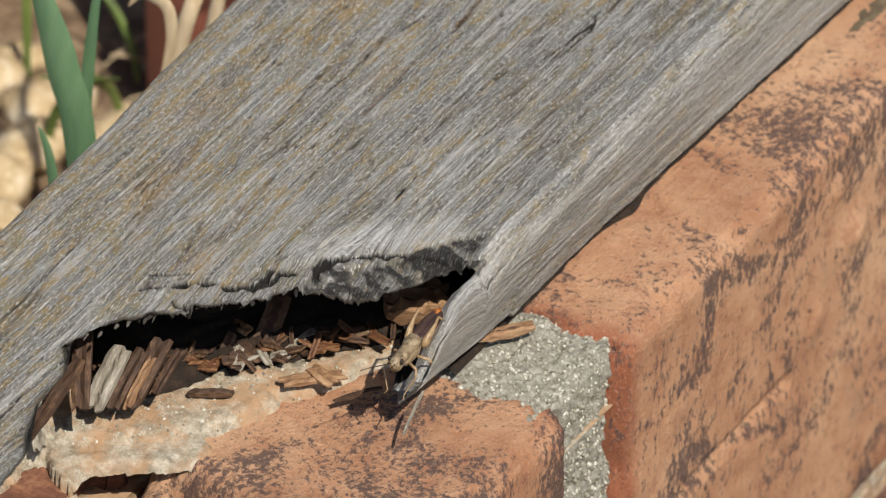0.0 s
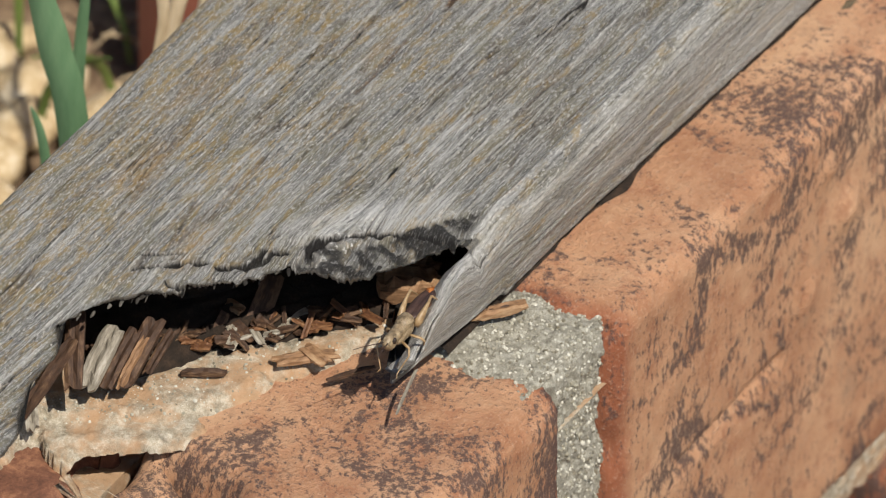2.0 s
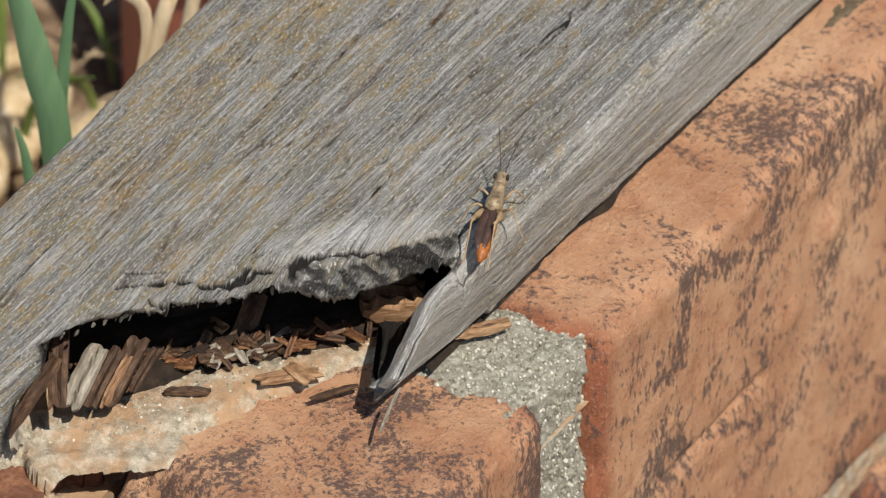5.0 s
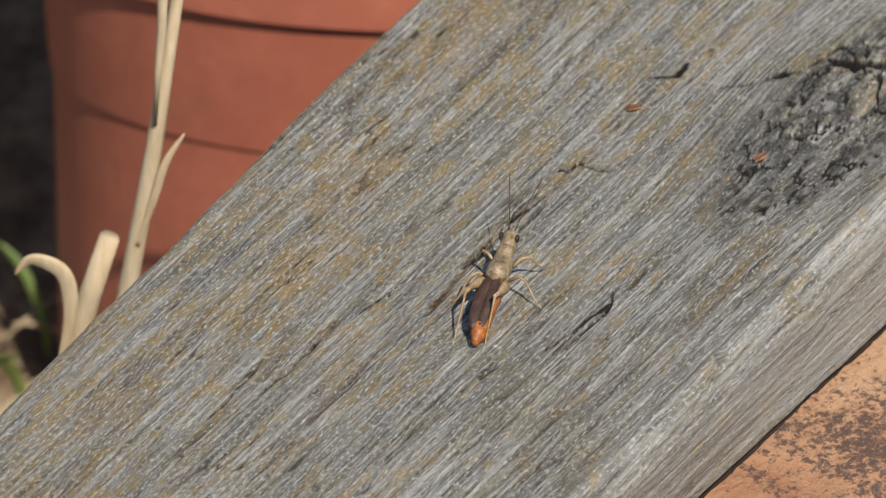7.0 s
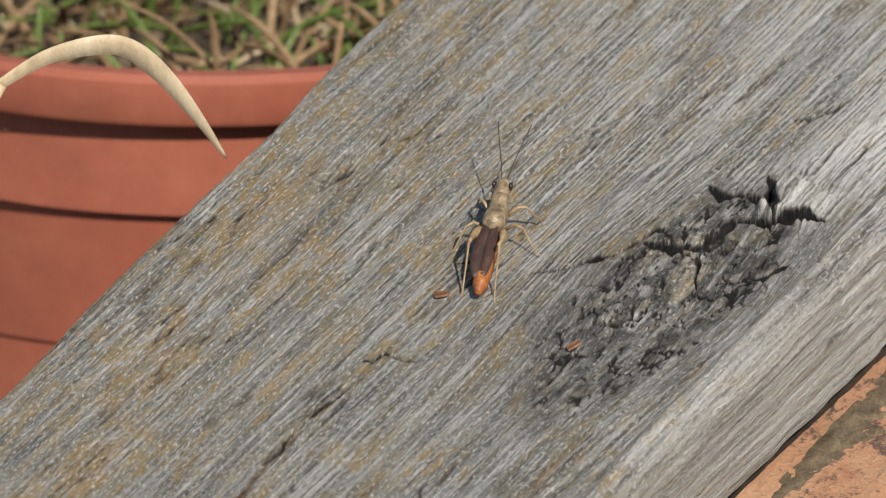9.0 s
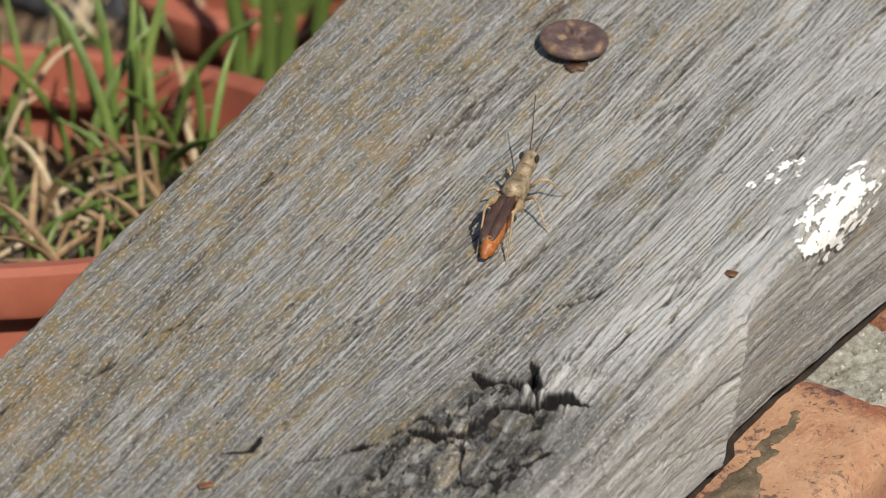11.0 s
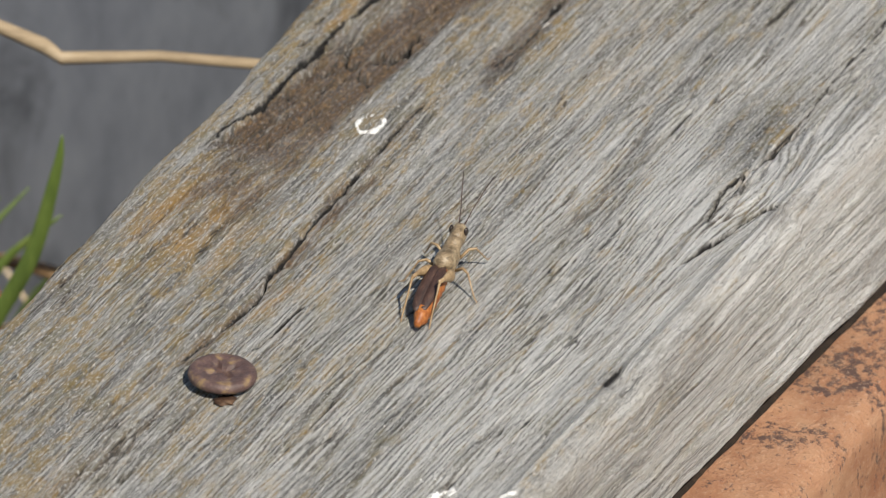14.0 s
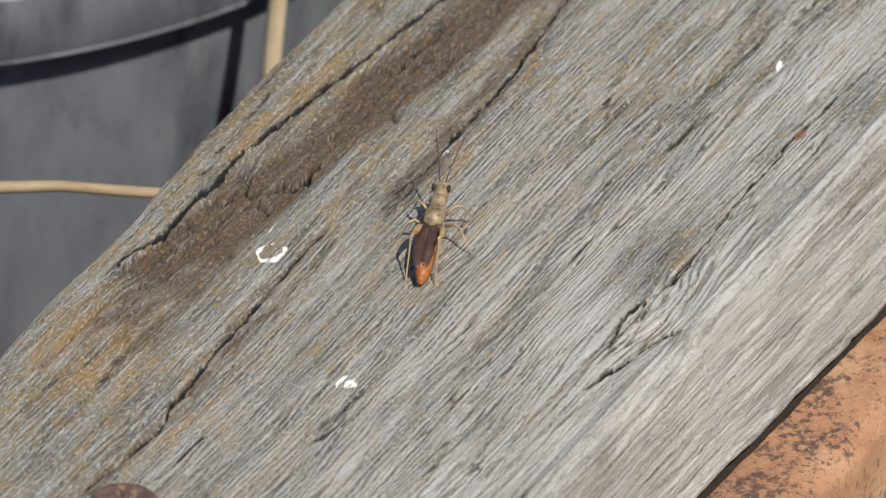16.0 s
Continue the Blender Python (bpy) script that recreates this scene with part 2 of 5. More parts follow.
def mottled(name, dark, mid, light, scale, rough=0.85, relief=0.0005, spec=0.4, stretch=(1, 1, 1)):
    """Plain earthy or vegetable surface: three tones in two sizes of noise, with relief."""
    mat, nodes, links, shader = material(name, rough)
    where = add_mapping(nodes, links, nodes.new("ShaderNodeTexCoord").outputs["Object"], stretch)
    a = add_noise(nodes, links, where, scale, 6, 0.65)
    b = add_noise(nodes, links, where, scale * 7, 4, 0.7)
    both = add_math(nodes, links, "ADD", add_math(nodes, links, "MULTIPLY", a, 0.65), add_math(nodes, links, "MULTIPLY", b, 0.35))
    links.new(add_ramp(nodes, links, both, (0.32, dark), (0.50, mid), (0.68, light)), shader.inputs["Base Color"])
    shader.inputs["Specular IOR Level"].default_value = spec
    add_bump(nodes, links, shader, both, relief, 0.8)
    return mat


def islands(name, dark, mid, light, rough, relief=0.0002):
    """Loose bits in one mesh: each bit has its own tone, with fine mottling."""
    mat, nodes, links, shader = material(name, rough)
    pick = nodes.new("ShaderNodeNewGeometry").outputs["Random Per Island"]
    fine = add_noise(nodes, links, nodes.new("ShaderNodeTexCoord").outputs["Object"], 1500, 5, 0.7)
    both = add_math(nodes, links, "ADD", add_math(nodes, links, "MULTIPLY", pick, 0.5), add_math(nodes, links, "MULTIPLY", fine, 0.5))
    links.new(add_ramp(nodes, links, both, (0.22, dark), (0.50, mid), (0.76, light)), shader.inputs["Base Color"])
    add_bump(nodes, links, shader, fine, relief, 0.8)
    return mat


WOOD = weathered_wood()
BRICK = brick_clay()
MORTAR = mottled("sandy_mortar", (0.17, 0.135, 0.085), (0.43, 0.375, 0.285), (0.76, 0.70, 0.58), 480, 0.9, 0.0013)
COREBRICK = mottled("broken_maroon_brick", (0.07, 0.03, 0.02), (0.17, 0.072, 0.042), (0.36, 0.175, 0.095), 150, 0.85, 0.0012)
JOINT = mottled("grey_gritty_mortar", (0.12, 0.105, 0.075), (0.32, 0.305, 0.25), (0.60, 0.58, 0.50), 620, 0.9, 0.0013)
GRAIN = islands("sand_grain", (0.14, 0.12, 0.08), (0.35, 0.33, 0.26), (0.64, 0.62, 0.54), 0.6)
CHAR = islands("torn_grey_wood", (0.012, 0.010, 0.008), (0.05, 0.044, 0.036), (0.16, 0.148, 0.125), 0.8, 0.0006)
ROT = mottled("rotten_brown_wood", (0.014, 0.008, 0.005), (0.060, 0.030, 0.016), (0.21, 0.125, 0.068), 300, 0.7, 0.0006, 0.4, (0.25, 1, 1))
# near-black tone that paints shade into the hollow and the gap
SHADE_FILL = mottled("shade_black_brown", (0.008, 0.006, 0.004), (0.022, 0.014, 0.009), (0.06, 0.036, 0.022), 300, 0.95, 0.001)
RUSTY = mottled("rusty_brown_wood", (0.035, 0.014, 0.007), (0.14, 0.060, 0.026), (0.34, 0.18, 0.08), 320, 0.6, 0.0006, 0.4, (0.25, 1, 1))
FRESH = mottled("broken_tan_wood", (0.07, 0.035, 0.018), (0.27, 0.15, 0.075), (0.50, 0.34, 0.20), 340, 0.7, 0.0005, 0.4, (0.2, 1, 1))
GREYCHIP = mottled("grey_splinter_wood", (0.08, 0.065, 0.05), (0.26, 0.23, 0.18), (0.52, 0.48, 0.41), 340, 0.7, 0.0005, 0.4, (0.2, 1, 1))


def stained(mat, colour, scale, low, high, amount, stretch=(1, 1, 1)):
    """Adds grime or dust in soft patches over a finished material."""
    nodes, links = mat.node_tree.nodes, mat.node_tree.links
    socket = nodes["Principled BSDF"].inputs["Base Color"]
    under = socket.links[0].from_socket
    where = add_mapping(nodes, links, nodes.new("ShaderNodeTexCoord").outputs["Object"], stretch)
    patch = add_ramp(nodes, links, add_noise(nodes, links, where, scale, 6, 0.68, 0.4), (low, (0.0,)), (high, (amount,)))
    links.new(add_mix(nodes, links, patch, under, colour), socket)
    return mat


IRON = mottled("rusted_brown_iron", (0.045, 0.028, 0.024), (0.105, 0.062, 0.052), (0.20, 0.13, 0.11), 420, 0.5, 0.0003, 0.5)
TERRACOTTA = mottled("terracotta_clay", (0.28, 0.080, 0.048), (0.345, 0.105, 0.062), (0.41, 0.137, 0.083), 30, 0.62, 0.0002)
SLATE = mottled("grey_glazed_pot", (0.08, 0.093, 0.116), (0.172, 0.188, 0.22), (0.25, 0.272, 0.306), 22, 0.55, 0.0003, 0.4, (1, 1, 0.25))
DEADLEAF = mottled("brown_dead_leaf", (0.11, 0.065, 0.03), (0.26, 0.165, 0.085), (0.42, 0.30, 0.17), 120, 0.7, 0.0002, 0.4, (1, 1, 0.2))
SOIL = mottled("dry_soil", (0.012, 0.009, 0.007), (0.070, 0.050, 0.032), (0.34, 0.25, 0.16), 220, 0.95, 0.003)
BLACK = mottled("dark_gap_black", (0.008, 0.008, 0.009), (0.014, 0.014, 0.015), (0.025, 0.025, 0.026), 90, 0.5, 0.0002)
LEAF = mottled("green_grass_leaf", (0.06, 0.095, 0.022), (0.125, 0.185, 0.04), (0.22, 0.28, 0.075), 90, 0.5, 0.0001, 0.5, (1, 1, 0.2))
BLUELEAF = mottled("blue_green_leaf", (0.075, 0.15, 0.075), (0.115, 0.215, 0.11), (0.17, 0.28, 0.15), 70, 0.5, 0.0001, 0.5, (1, 1, 0.2))
STRAW = mottled("dry_straw", (0.38, 0.28, 0.16), (0.58, 0.46, 0.30), (0.74, 0.64, 0.47), 120, 0.65, 0.0002, 0.4, (1, 1, 0.2))
PEBBLE = mottled("pale_pebble", (0.26, 0.17, 0.08), (0.50, 0.38, 0.22), (0.78, 0.70, 0.55), 110, 0.8, 0.0004)
TWIG = mottled("tan_brown_twig", (0.20, 0.145, 0.085), (0.36, 0.275, 0.17), (0.52, 0.42, 0.29), 140, 0.7, 0.0002, 0.4, (0.2, 1, 1))
GROUND = mottled("dry_garden_earth", (0.05, 0.032, 0.02), (0.19, 0.125, 0.075), (0.46, 0.35, 0.22), 90, 0.95, 0.003)
CHALK = mottled("white_dropping", (0.52, 0.50, 0.45), (0.74, 0.73, 0.69), (0.86, 0.85, 0.82), 500, 0.6, 0.0002)
TAN = mottled("tan_insect_shell", (0.10, 0.07, 0.038), (0.28, 0.205, 0.12), (0.50, 0.41, 0.27), 700, 0.45, 0.00015, 0.5)
MOSS = mottled("brown_olive_moss", (0.04, 0.03, 0.018), (0.12, 0.09, 0.055), (0.24, 0.18, 0.11), 260, 0.95, 0.001)
MAROON = mottled("dark_brown_wing", (0.016, 0.009, 0.007), (0.055, 0.028, 0.020), (0.15, 0.085, 0.055), 600, 0.55, 0.00012, 0.5, (0.3, 1, 1))
ORANGE = mottled("orange_abdomen", (0.09, 0.028, 0.010), (0.34, 0.105, 0.022), (0.56, 0.24, 0.06), 700, 0.5, 0.0001, 0.5)
LEGTAN = mottled("ochre_leg", (0.15, 0.09, 0.045), (0.33, 0.22, 0.11), (0.52, 0.40, 0.25), 600, 0.45, 0.0001, 0.5)
stained(MORTAR, (0.46, 0.27, 0.14), 95, 0.42, 0.58, 0.8)
stained(MORTAR, (0.10, 0.085, 0.06), 160, 0.56, 0.70, 0.7)
stained(TERRACOTTA, (0.16, 0.06, 0.04), 60, 0.52, 0.74, 0.35)
stained(SLATE, (0.05, 0.055, 0.065), 45, 0.50, 0.64, 0.7, (1, 1, 0.3))
stained(IRON, (0.30, 0.20, 0.08), 420, 0.54, 0.64, 0.7)
stained(TAN, (0.07, 0.05, 0.025), 900, 0.52, 0.64, 0.8)
EYE = mottled("dark_eye", (0.02, 0.015, 0.012), (0.035, 0.025, 0.02), (0.07, 0.05, 0.04), 900, 0.25, 0.00005)


# ---- building helpers ----
def mesh_of(bm, name, smooth=True):
    me = bpy.data.meshes.new(name)
    bmesh.ops.recalc_face_normals(bm, faces=bm.faces[:])
    bm.to_mesh(me)
    bm.free()
    if smooth:
        me.shade_smooth()
    return me


def part(name, bm, mat, parent=None, label="", smooth=True, place=None):
    """Links a bmesh (or a ready mesh) as one mesh object, under a thing or part if one is given."""
    me = mesh_of(bm, name, smooth) if isinstance(bm, bmesh.types.BMesh) else bm
    if mat is not None and not me.materials:
        me.materials.append(mat)
    ob = new(name, me)
    if parent is not None:
        ob.parent = parent
    if place is not None:
        ob.matrix_basis = place
    return tagged(ob, label=label)


def grid_mesh(name, x, y, z, keep=None, wrap=False):
    """A mesh from arrays of places with rows and columns; keep: which cells stay."""
    r, c = x.shape
    me = bpy.data.meshes.new(name)
    index = np.arange(r * c).reshape(r, c)
    if wrap:
        index = np.concatenate([index, index[:, :1]], 1)
    quads = np.stack([index[:-1, :-1], index[1:, :-1], index[1:, 1:], index[:-1, 1:]], -1)
    quads = quads.reshape(-1, 4) if keep is None else quads[keep]
    used = np.unique(quads)
    remap = np.full(r * c, -1)
    remap[used] = np.arange(len(used))
    quads = remap[quads]
    me.vertices.add(len(used))
    me.vertices.foreach_set("co", np.stack([x, y, z], -1).reshape(-1, 3)[used].astype(np.float32).ravel())
    me.loops.add(quads.size)
    me.loops.foreach_set("vertex_index", quads.ravel().astype(np.int32))
    me.polygons.add(len(quads))
    me.polygons.foreach_set("loop_start", np.arange(0, quads.size, 4, dtype=np.int32))
    me.update(calc_edges=True)
    me.shade_smooth()
    return me, used


def put_vectors(me, name, a, b, c, used):
    attr = me.attributes.new(name, "FLOAT_VECTOR", "POINT")
    attr.data.foreach_set("vector", np.stack([a, b, c], -1).reshape(-1, 3)[used].astype(np.float32).ravel())


def sweep(bm, points, radii, sides=8, flat=1.0, up=(0, 0, 1)):
    """A tapered tube along points, closed at both ends; flat squeezes it across."""
    rings = []
    n = len(points)
    pts = [Vector(p) for p in points]
    for k, p in enumerate(pts):
        d = (pts[min(k + 1, n - 1)] - pts[max(k - 1, 0)]).normalized()
        side = d.cross(Vector(up))
        side = side.normalized() if side.length > 1e-6 else d.cross(Vector((0, 1, 0))).normalized()
        top = side.cross(d).normalized()
        ring = []
        for s in range(sides):
            a = 2 * math.pi * s / sides
            ring.append(bm.verts.new(p + radii[k] * (side * math.cos(a) + top * math.sin(a) * flat)))
        rings.append(ring)
    for a, b in zip(rings, rings[1:]):
        for s in range(sides):
            bm.faces.new((a[s], a[(s + 1) % sides], b[(s + 1) % sides], b[s]))
    bm.faces.new(rings[0][::-1])
    bm.faces.new(rings[-1])
    return bm


def lathe(bm, profile, sides=64, loop=False):
    """A turned solid about z from (radius, height) pairs."""
    rings = [[bm.verts.new((r * math.cos(2 * math.pi * s / sides), r * math.sin(2 * math.pi * s / sides), h)) for s in range(sides)] for r, h in profile]
    for a, b in zip(rings, rings[1:] + (rings[:1] if loop else [])):
        for s in range(sides):
            bm.faces.new((a[s], a[(s + 1) % sides], b[(s + 1) % sides], b[s]))
    if not loop:
        bm.faces.new(rings[0][::-1])
        bm.faces.new(rings[-1])
    return bm


def empty(name, m, label, category, group="", kind=""):
    ob = new(name)
    ob.empty_display_size = 0.01
    ob.matrix_basis = m
    return tagged(ob, label, category, group, kind)


# ---- the board ----
LIP = [(-311.3, 43.9), (-319.4, 37.2), (-326.2, 34.3), (-332.6, 30.7), (-335.4, 25.6), (-335.8, 20.7), (-340.2, 16.7), (-343.9, 14.2), (-346.3, 15.5), (-346.7, 12.6), (-350.3, 12.4), (-350.8, 9),
       (-354.9, 3.2), (-358.5, 3.4), (-360.4, -0.5), (-369.3, -8.1), (-379.9, -11.2), (-387.5, -6.4), (-400.1, -5.8), (-407.9, -1.8), (-413.4, 1.2), (-431.8, 3.5), (-450, 6)]
CRACKS = [  # width, depth, then the line along and across the board
    (0.33, 3.0, [(-174, 5.9), (-169, 10.8), (-162, 14.8), (-157, 16), (-152, 17.2)]),
    (0.86, 4.5, [(-157, 17.5), (-156, 22.4), (-153, 25.5), (-145, 26.2), (-142, 30.4), (-138, 38.3)]),
    (0.86, 4.0, [(-139, 18.3), (-140, 20.9), (-137, 27.6)]),
    (0.76, 4.0, [(-132, 25.1), (-141, 30.8)]),
    (0.33, 2.0, [(-155, 25.5), (-164, 30.3)]),
    (0.33, 2.0, [(-161, 32.2), (-157, 37.1), (-151, 39.4)]),
    (0.20, 2.5, [(-200, 23.2), (-190, 22.8), (-186, 22.8)]),
    (0.33, 1.6, [(-224, -2.7), (-213, -2)]),
    (0.33, 1.2, [(-177, -4.7), (-174, -1.3), (-170, -1.3)]),
    (0.33, 1.5, [(-207, -4), (-203, -1.4), (-203, 1.6), (-202, 3.8)]),
    (0.33, 1.8, [(-157, 54), (-147, 55), (-137, 56)]),
    (0.20, 1.6, [(-117, 21.3), (-111, 25.1), (-101, 25.5)]),
    (0.26, 1.8, [(-49, -21.7), (-30, -19.6), (-16, -22), (3, -22.8), (16, -23.6), (38, -24.3)]),
    (0.26, 1.8, [(55, -19.2), (65, -18.3), (86, -19.1), (96, -19), (112, -20.7), (124, -22.3), (200, -25)]),
    (0.33, 2.5, [(13, -50), (24, -47.8), (34, -47.9), (54, -48), (66, -46.8), (84, -44.7), (96, -43.1), (114, -41.4), (190, -36)]),
    (0.34, 3.4, [(14, 36.6), (25, 39.0), (31.6, 40.5), (38.4, 42.3)]),
    (0.15, 0.9, [(31, 33.9), (38, 32.9), (55, 34.9), (84, 33.1), (104, 32.8), (134, 34.2)]),
    (0.33, 1.5, [(47, 45.4), (43, 48)]),
    (0.33, 1.5, [(18, 45.5), (28, 46.9), (31, 47.8)]),
    (0.33, 1.2, [(-32, 43.9), (-22, 42.1), (-4, 43.7), (14, 46)]),
    (0.20, 2.4, [(-237, -2.5), (-228, -3.0), (-222, -2.6), (-214, -1.8)]),
    (0.18, 1.4, [(-282, -11.3), (-268, -11.7), (-259, -11.9)]),
    (0.16, 1.2, [(-292, -14.7), (-284, -15.4), (-276, -15.7)]),
    (0.20, 1.4, [(-256, -10.5), (-248, -8.6)]),
    (0.22, 1.4, [(-41, -13.0), (-33.5, -12.4), (-26, -11.9)]),
    (0.36, 2.8, [(-34.5, -20.7), (-29, -19.3), (-17, -22.2), (-14, -19.8)]),
    (0.15, 2.0, [(26, 35.1), (37, 32.4), (42, 33.2), (55, 35.2), (64, 36.4)]),
    (0.20, 1.6, [(-247, 22.6), (-233, 22.4), (-229, 20.8)]),
    (0.16, 1.0, [(-250, 20.2), (-232, 21.9)]),
    (0.16, 1.0, [(-308, 19.7), (-296, 18.6)]),
    (0.52, 3.2, [(-357.7, -8.8), (-355.2, -5.7), (-353.2, -2.3), (-350.2, -0.2), (-347.4, 3.4)]),
    (0.62, 3.6, [(-347.6, 4.8), (-346.4, 8.7), (-343.4, 10.8), (-339.0, 10.7), (-337.3, 10.9)]),
    (0.58, 3.6, [(-343.4, 10.8), (-342.1, 12.0), (-337.9, 12.6), (-335.7, 15.3)]),
    (0.75, 3.4, [(-334.5, 18.6), (-332.1, 18.0), (-329.3, 19.3), (-326.8, 22.4)]),
    (0.45, 2.4, [(-326.8, 22.4), (-322.4, 26.0), (-322.6, 28.1), (-318.0, 32.8), (-315.4, 38.4), (-313.3, 44.6)]),
    (0.52, 3.0, [(-357.2, -0.8), (-357.6, 1.2), (-356.5, 3.8), (-354.7, 6.7)]),
    (0.26, 2.0, [(-352.5, -9.0), (-350, -4.6), (-347.5, -1.5)]),
]
KNOTS = [(-166, 26, 26, 11, 5.0), (40, 46, 16, 6, -4.0), (-330, 22, 14, 7, 4.0)]  # along, across, half sizes, bend of the grain


def rows_near(u, points, reach):
    """The rows of a grid (u grows down its rows) that lie near a line."""
    col = u[:, 0]
    return slice(int(np.searchsorted(col, min(p[0] for p in points) - reach)), int(np.searchsorted(col, max(p[0] for p in points) + reach)))


def board_top(u, v):
    """Height of the worn top face, the bent grain across it, its growth rings, and its stains with painted crack shade
    and glare.
    """
    w = v.copy()
    for a, b, la, lb, bend in KNOTS:
        near = np.exp(-((u - a) / la) ** 2 - ((v - b) / (lb * 1.6)) ** 2)
        w = w + bend * near * np.where(v > b, -1, 1) * np.tanh(np.abs(v - b) / lb * 1.5)
    w = w + 1.6 * (fractal(u / 60, v / 22, 1, 3) - 0.5)
    # growth rings: even ridges about a millimetre apart, bold on the far half, faint near the broken end
    bold = 1.25 * np.clip((u + 230) / 110, 0.22, 1) * np.clip((v + 42) / 34, 0.40, 1) * np.clip((48 - v) / 18, 0.25, 1) * np.clip(2.1 * fractal(u / 34, w / 6, 5, 4) - 0.15, 0.1, 1.3)
    phase = w / 0.92 + 4.2 * fractal(u / 34, w / 6, 2, 4) + 0.5 * fractal(u / 7, w / 1.5, 5, 2)
    rings = np.abs(np.sin(math.pi * phase)) ** 0.7 - 0.6
    rough = value_noise(u / 4.5, w / 0.55, 2) + 0.6 * value_noise(u / 2.2, w / 0.35, 3) - 0.8
    z = 0.13 * bold * rings + 0.15 * rough + 0.9 * (fractal(u / 45, v / 16, 4, 3) - 0.5) + 0.40 * (fractal(u / 2.0, w / 0.9, 6, 4) - 0.5)
    dark, brown, pale = np.zeros(u.shape), np.zeros(u.shape), np.zeros(u.shape)
    # long uneven splits between the layers of the grain, some holding brown dirt, with raised flakes beside them
    for pitch, k, deep in ((3.6, 2, 0.75), (1.7, 6, 0.40)):
        m = fractal(u / (17 * pitch), w / pitch + 40 * k, k, 4) - 0.5
        here = np.clip(3.2 * fractal(u / 20, w / 5 + 9 * k, 7 - k, 3) - 1.15, 0, 1)
        cut = np.clip(1.25 - np.abs(m) / 0.022, 0, 1) * here
        z = z - deep * cut + 0.30 * deep * np.sign(m) * np.exp(-np.abs(m) / 0.05) * here
        dark = np.maximum(dark, 0.75 * cut ** 1.5)
        brown = np.maximum(brown, cut * np.clip(4 * fractal(u / 30, w / 7, 3, 3) - 1.7, 0, 0.8))
    n = fractal(u / 22, v / 4, 2, 4)
    r = rows_near(u, LIP, 40)
    lip, _ = line_distance(u[r], v[r], LIP)
    z[r] -= 1.0 * np.exp(-lip / 3.0)
    dark[r] = np.maximum(dark[r], 0.40 * np.exp(-(lip / 1.0) ** 2))
    # the torn slab of end grain before the sliver: sunk, sloping, and rough across the grain
    slab = np.clip((6.6 - lip + 3.0 * (fractal(u[r] / 5, v[r] / 5, 3, 2) - 0.5)) / 0.7, 0, 1) * np.clip((v[r] - 17.5) / 0.8, 0, 1) * np.clip((43 - v[r]) / 2, 0, 1)
    crumb = fractal(u[r] / 1.6, v[r] / 2.6, 4, 4)
    z[r] -= slab * (0.7 + 0.22 * (6.6 - np.clip(lip, 0, 6.6)) + 1.6 * (0.5 - crumb) + 1.3 * (0.5 - fractal(u[r] / 0.9, v[r] / 1.5, 6, 3)))
    dark[r] = np.maximum(dark[r], slab * np.clip(1.7 * crumb - 0.18, 0.38, 0.76))
    # the crust left of it: flaked in plates that have dropped a little
    plate = np.clip((7.5 - lip) / 1.0, 0, 1) * (v[r] < 17) * (u[r] > -366)
    z[r] -= plate * (0.25 + 1.3 * (value_noise(u[r] / 5, v[r] / 5, 6) - 0.4) + 0.9 * (fractal(u[r] / 2, v[r] / 2, 5, 3) - 0.5))
    # rough, charred-looking knot with a crazed surface
    k = np.exp(-((u + 168) / 32) ** 2 - ((v - 27 - 0.05 * (u + 168)) / 11) ** 2)
    crazed = fractal(u / 3.0, v / 1.6, 7, 3)
    across = np.abs(fractal(u / 7, v / 3.4, 1, 4) - 0.5)
    split = np.abs(fractal(u / 4.0, v / 1.2, 4, 3) - 0.5)
    z = z - k * (0.7 + 2.4 * np.clip(0.5 - crazed, 0, 1)) - np.clip(k * 1.5, 0, 1) * (1.1 * np.clip(1 - across / 0.030, 0, 1) + 0.6 * np.clip(1 - split / 0.03, 0, 1))
    dark = np.maximum(dark, np.clip(k * 2.0 - 0.15, 0, 0.66) * np.clip(0.05 + 1.6 * crazed, 0, 1))
    dark = np.maximum(dark, np.clip(k * 2.2, 0, 1) * np.clip(1.9 - across / 0.018, 0, 1))
    dark = np.maximum(dark, 0.9 * np.clip(k * 2.0 - 0.3, 0, 1) * np.clip(1.7 - split / 0.014, 0, 1))
    # the lifted block at the knot's end
    block = np.clip((u + 141.5) / 1.0, 0, 1) * np.clip((-131 - u) / 1.5, 0, 1) * np.clip((v - 27.5) / 0.6, 0, 1) * np.clip((37.5 - v) / 2.5, 0, 1)
    z = z + block * (1.8 + 0.9 * (crazed - 0.5))
    pale = np.maximum(pale, block * np.clip(fractal(u / 4, v / 2, 3, 3) * 2.4 - 0.2, 0, 1))
    dark = dark * (1 - 0.8 * block)
    for width, depth, line in CRACKS:
        r = rows_near(u, line, 4)
        if r.stop <= r.start:
            continue
        uu, vv = u[r], v[r]
        d, s = line_distance(uu + 0.9 * (fractal(uu / 2.0, vv / 2.0, 6, 2) - 0.5), vv + 0.9 * (fractal(uu / 2.5, vv / 2.5, 3, 2) - 0.5), line)
        taper = np.clip(np.minimum(s, 1 - s) * 6 + 0.3, 0, 1)
        wide = 1.1 * width * taper * np.clip(1.8 * fractal(uu / 3.0, vv / 3.0, 4, 3) + 0.05, 0.45, 1.5)
        z[r] -= 0.62 * depth * taper * np.exp(-(d / wide) ** 4)
        # dark covers the walls too, painting in the shade inside each crack
        dark[r] = np.maximum(dark[r], np.exp(-(d / (1.35 * wide)) ** 6))
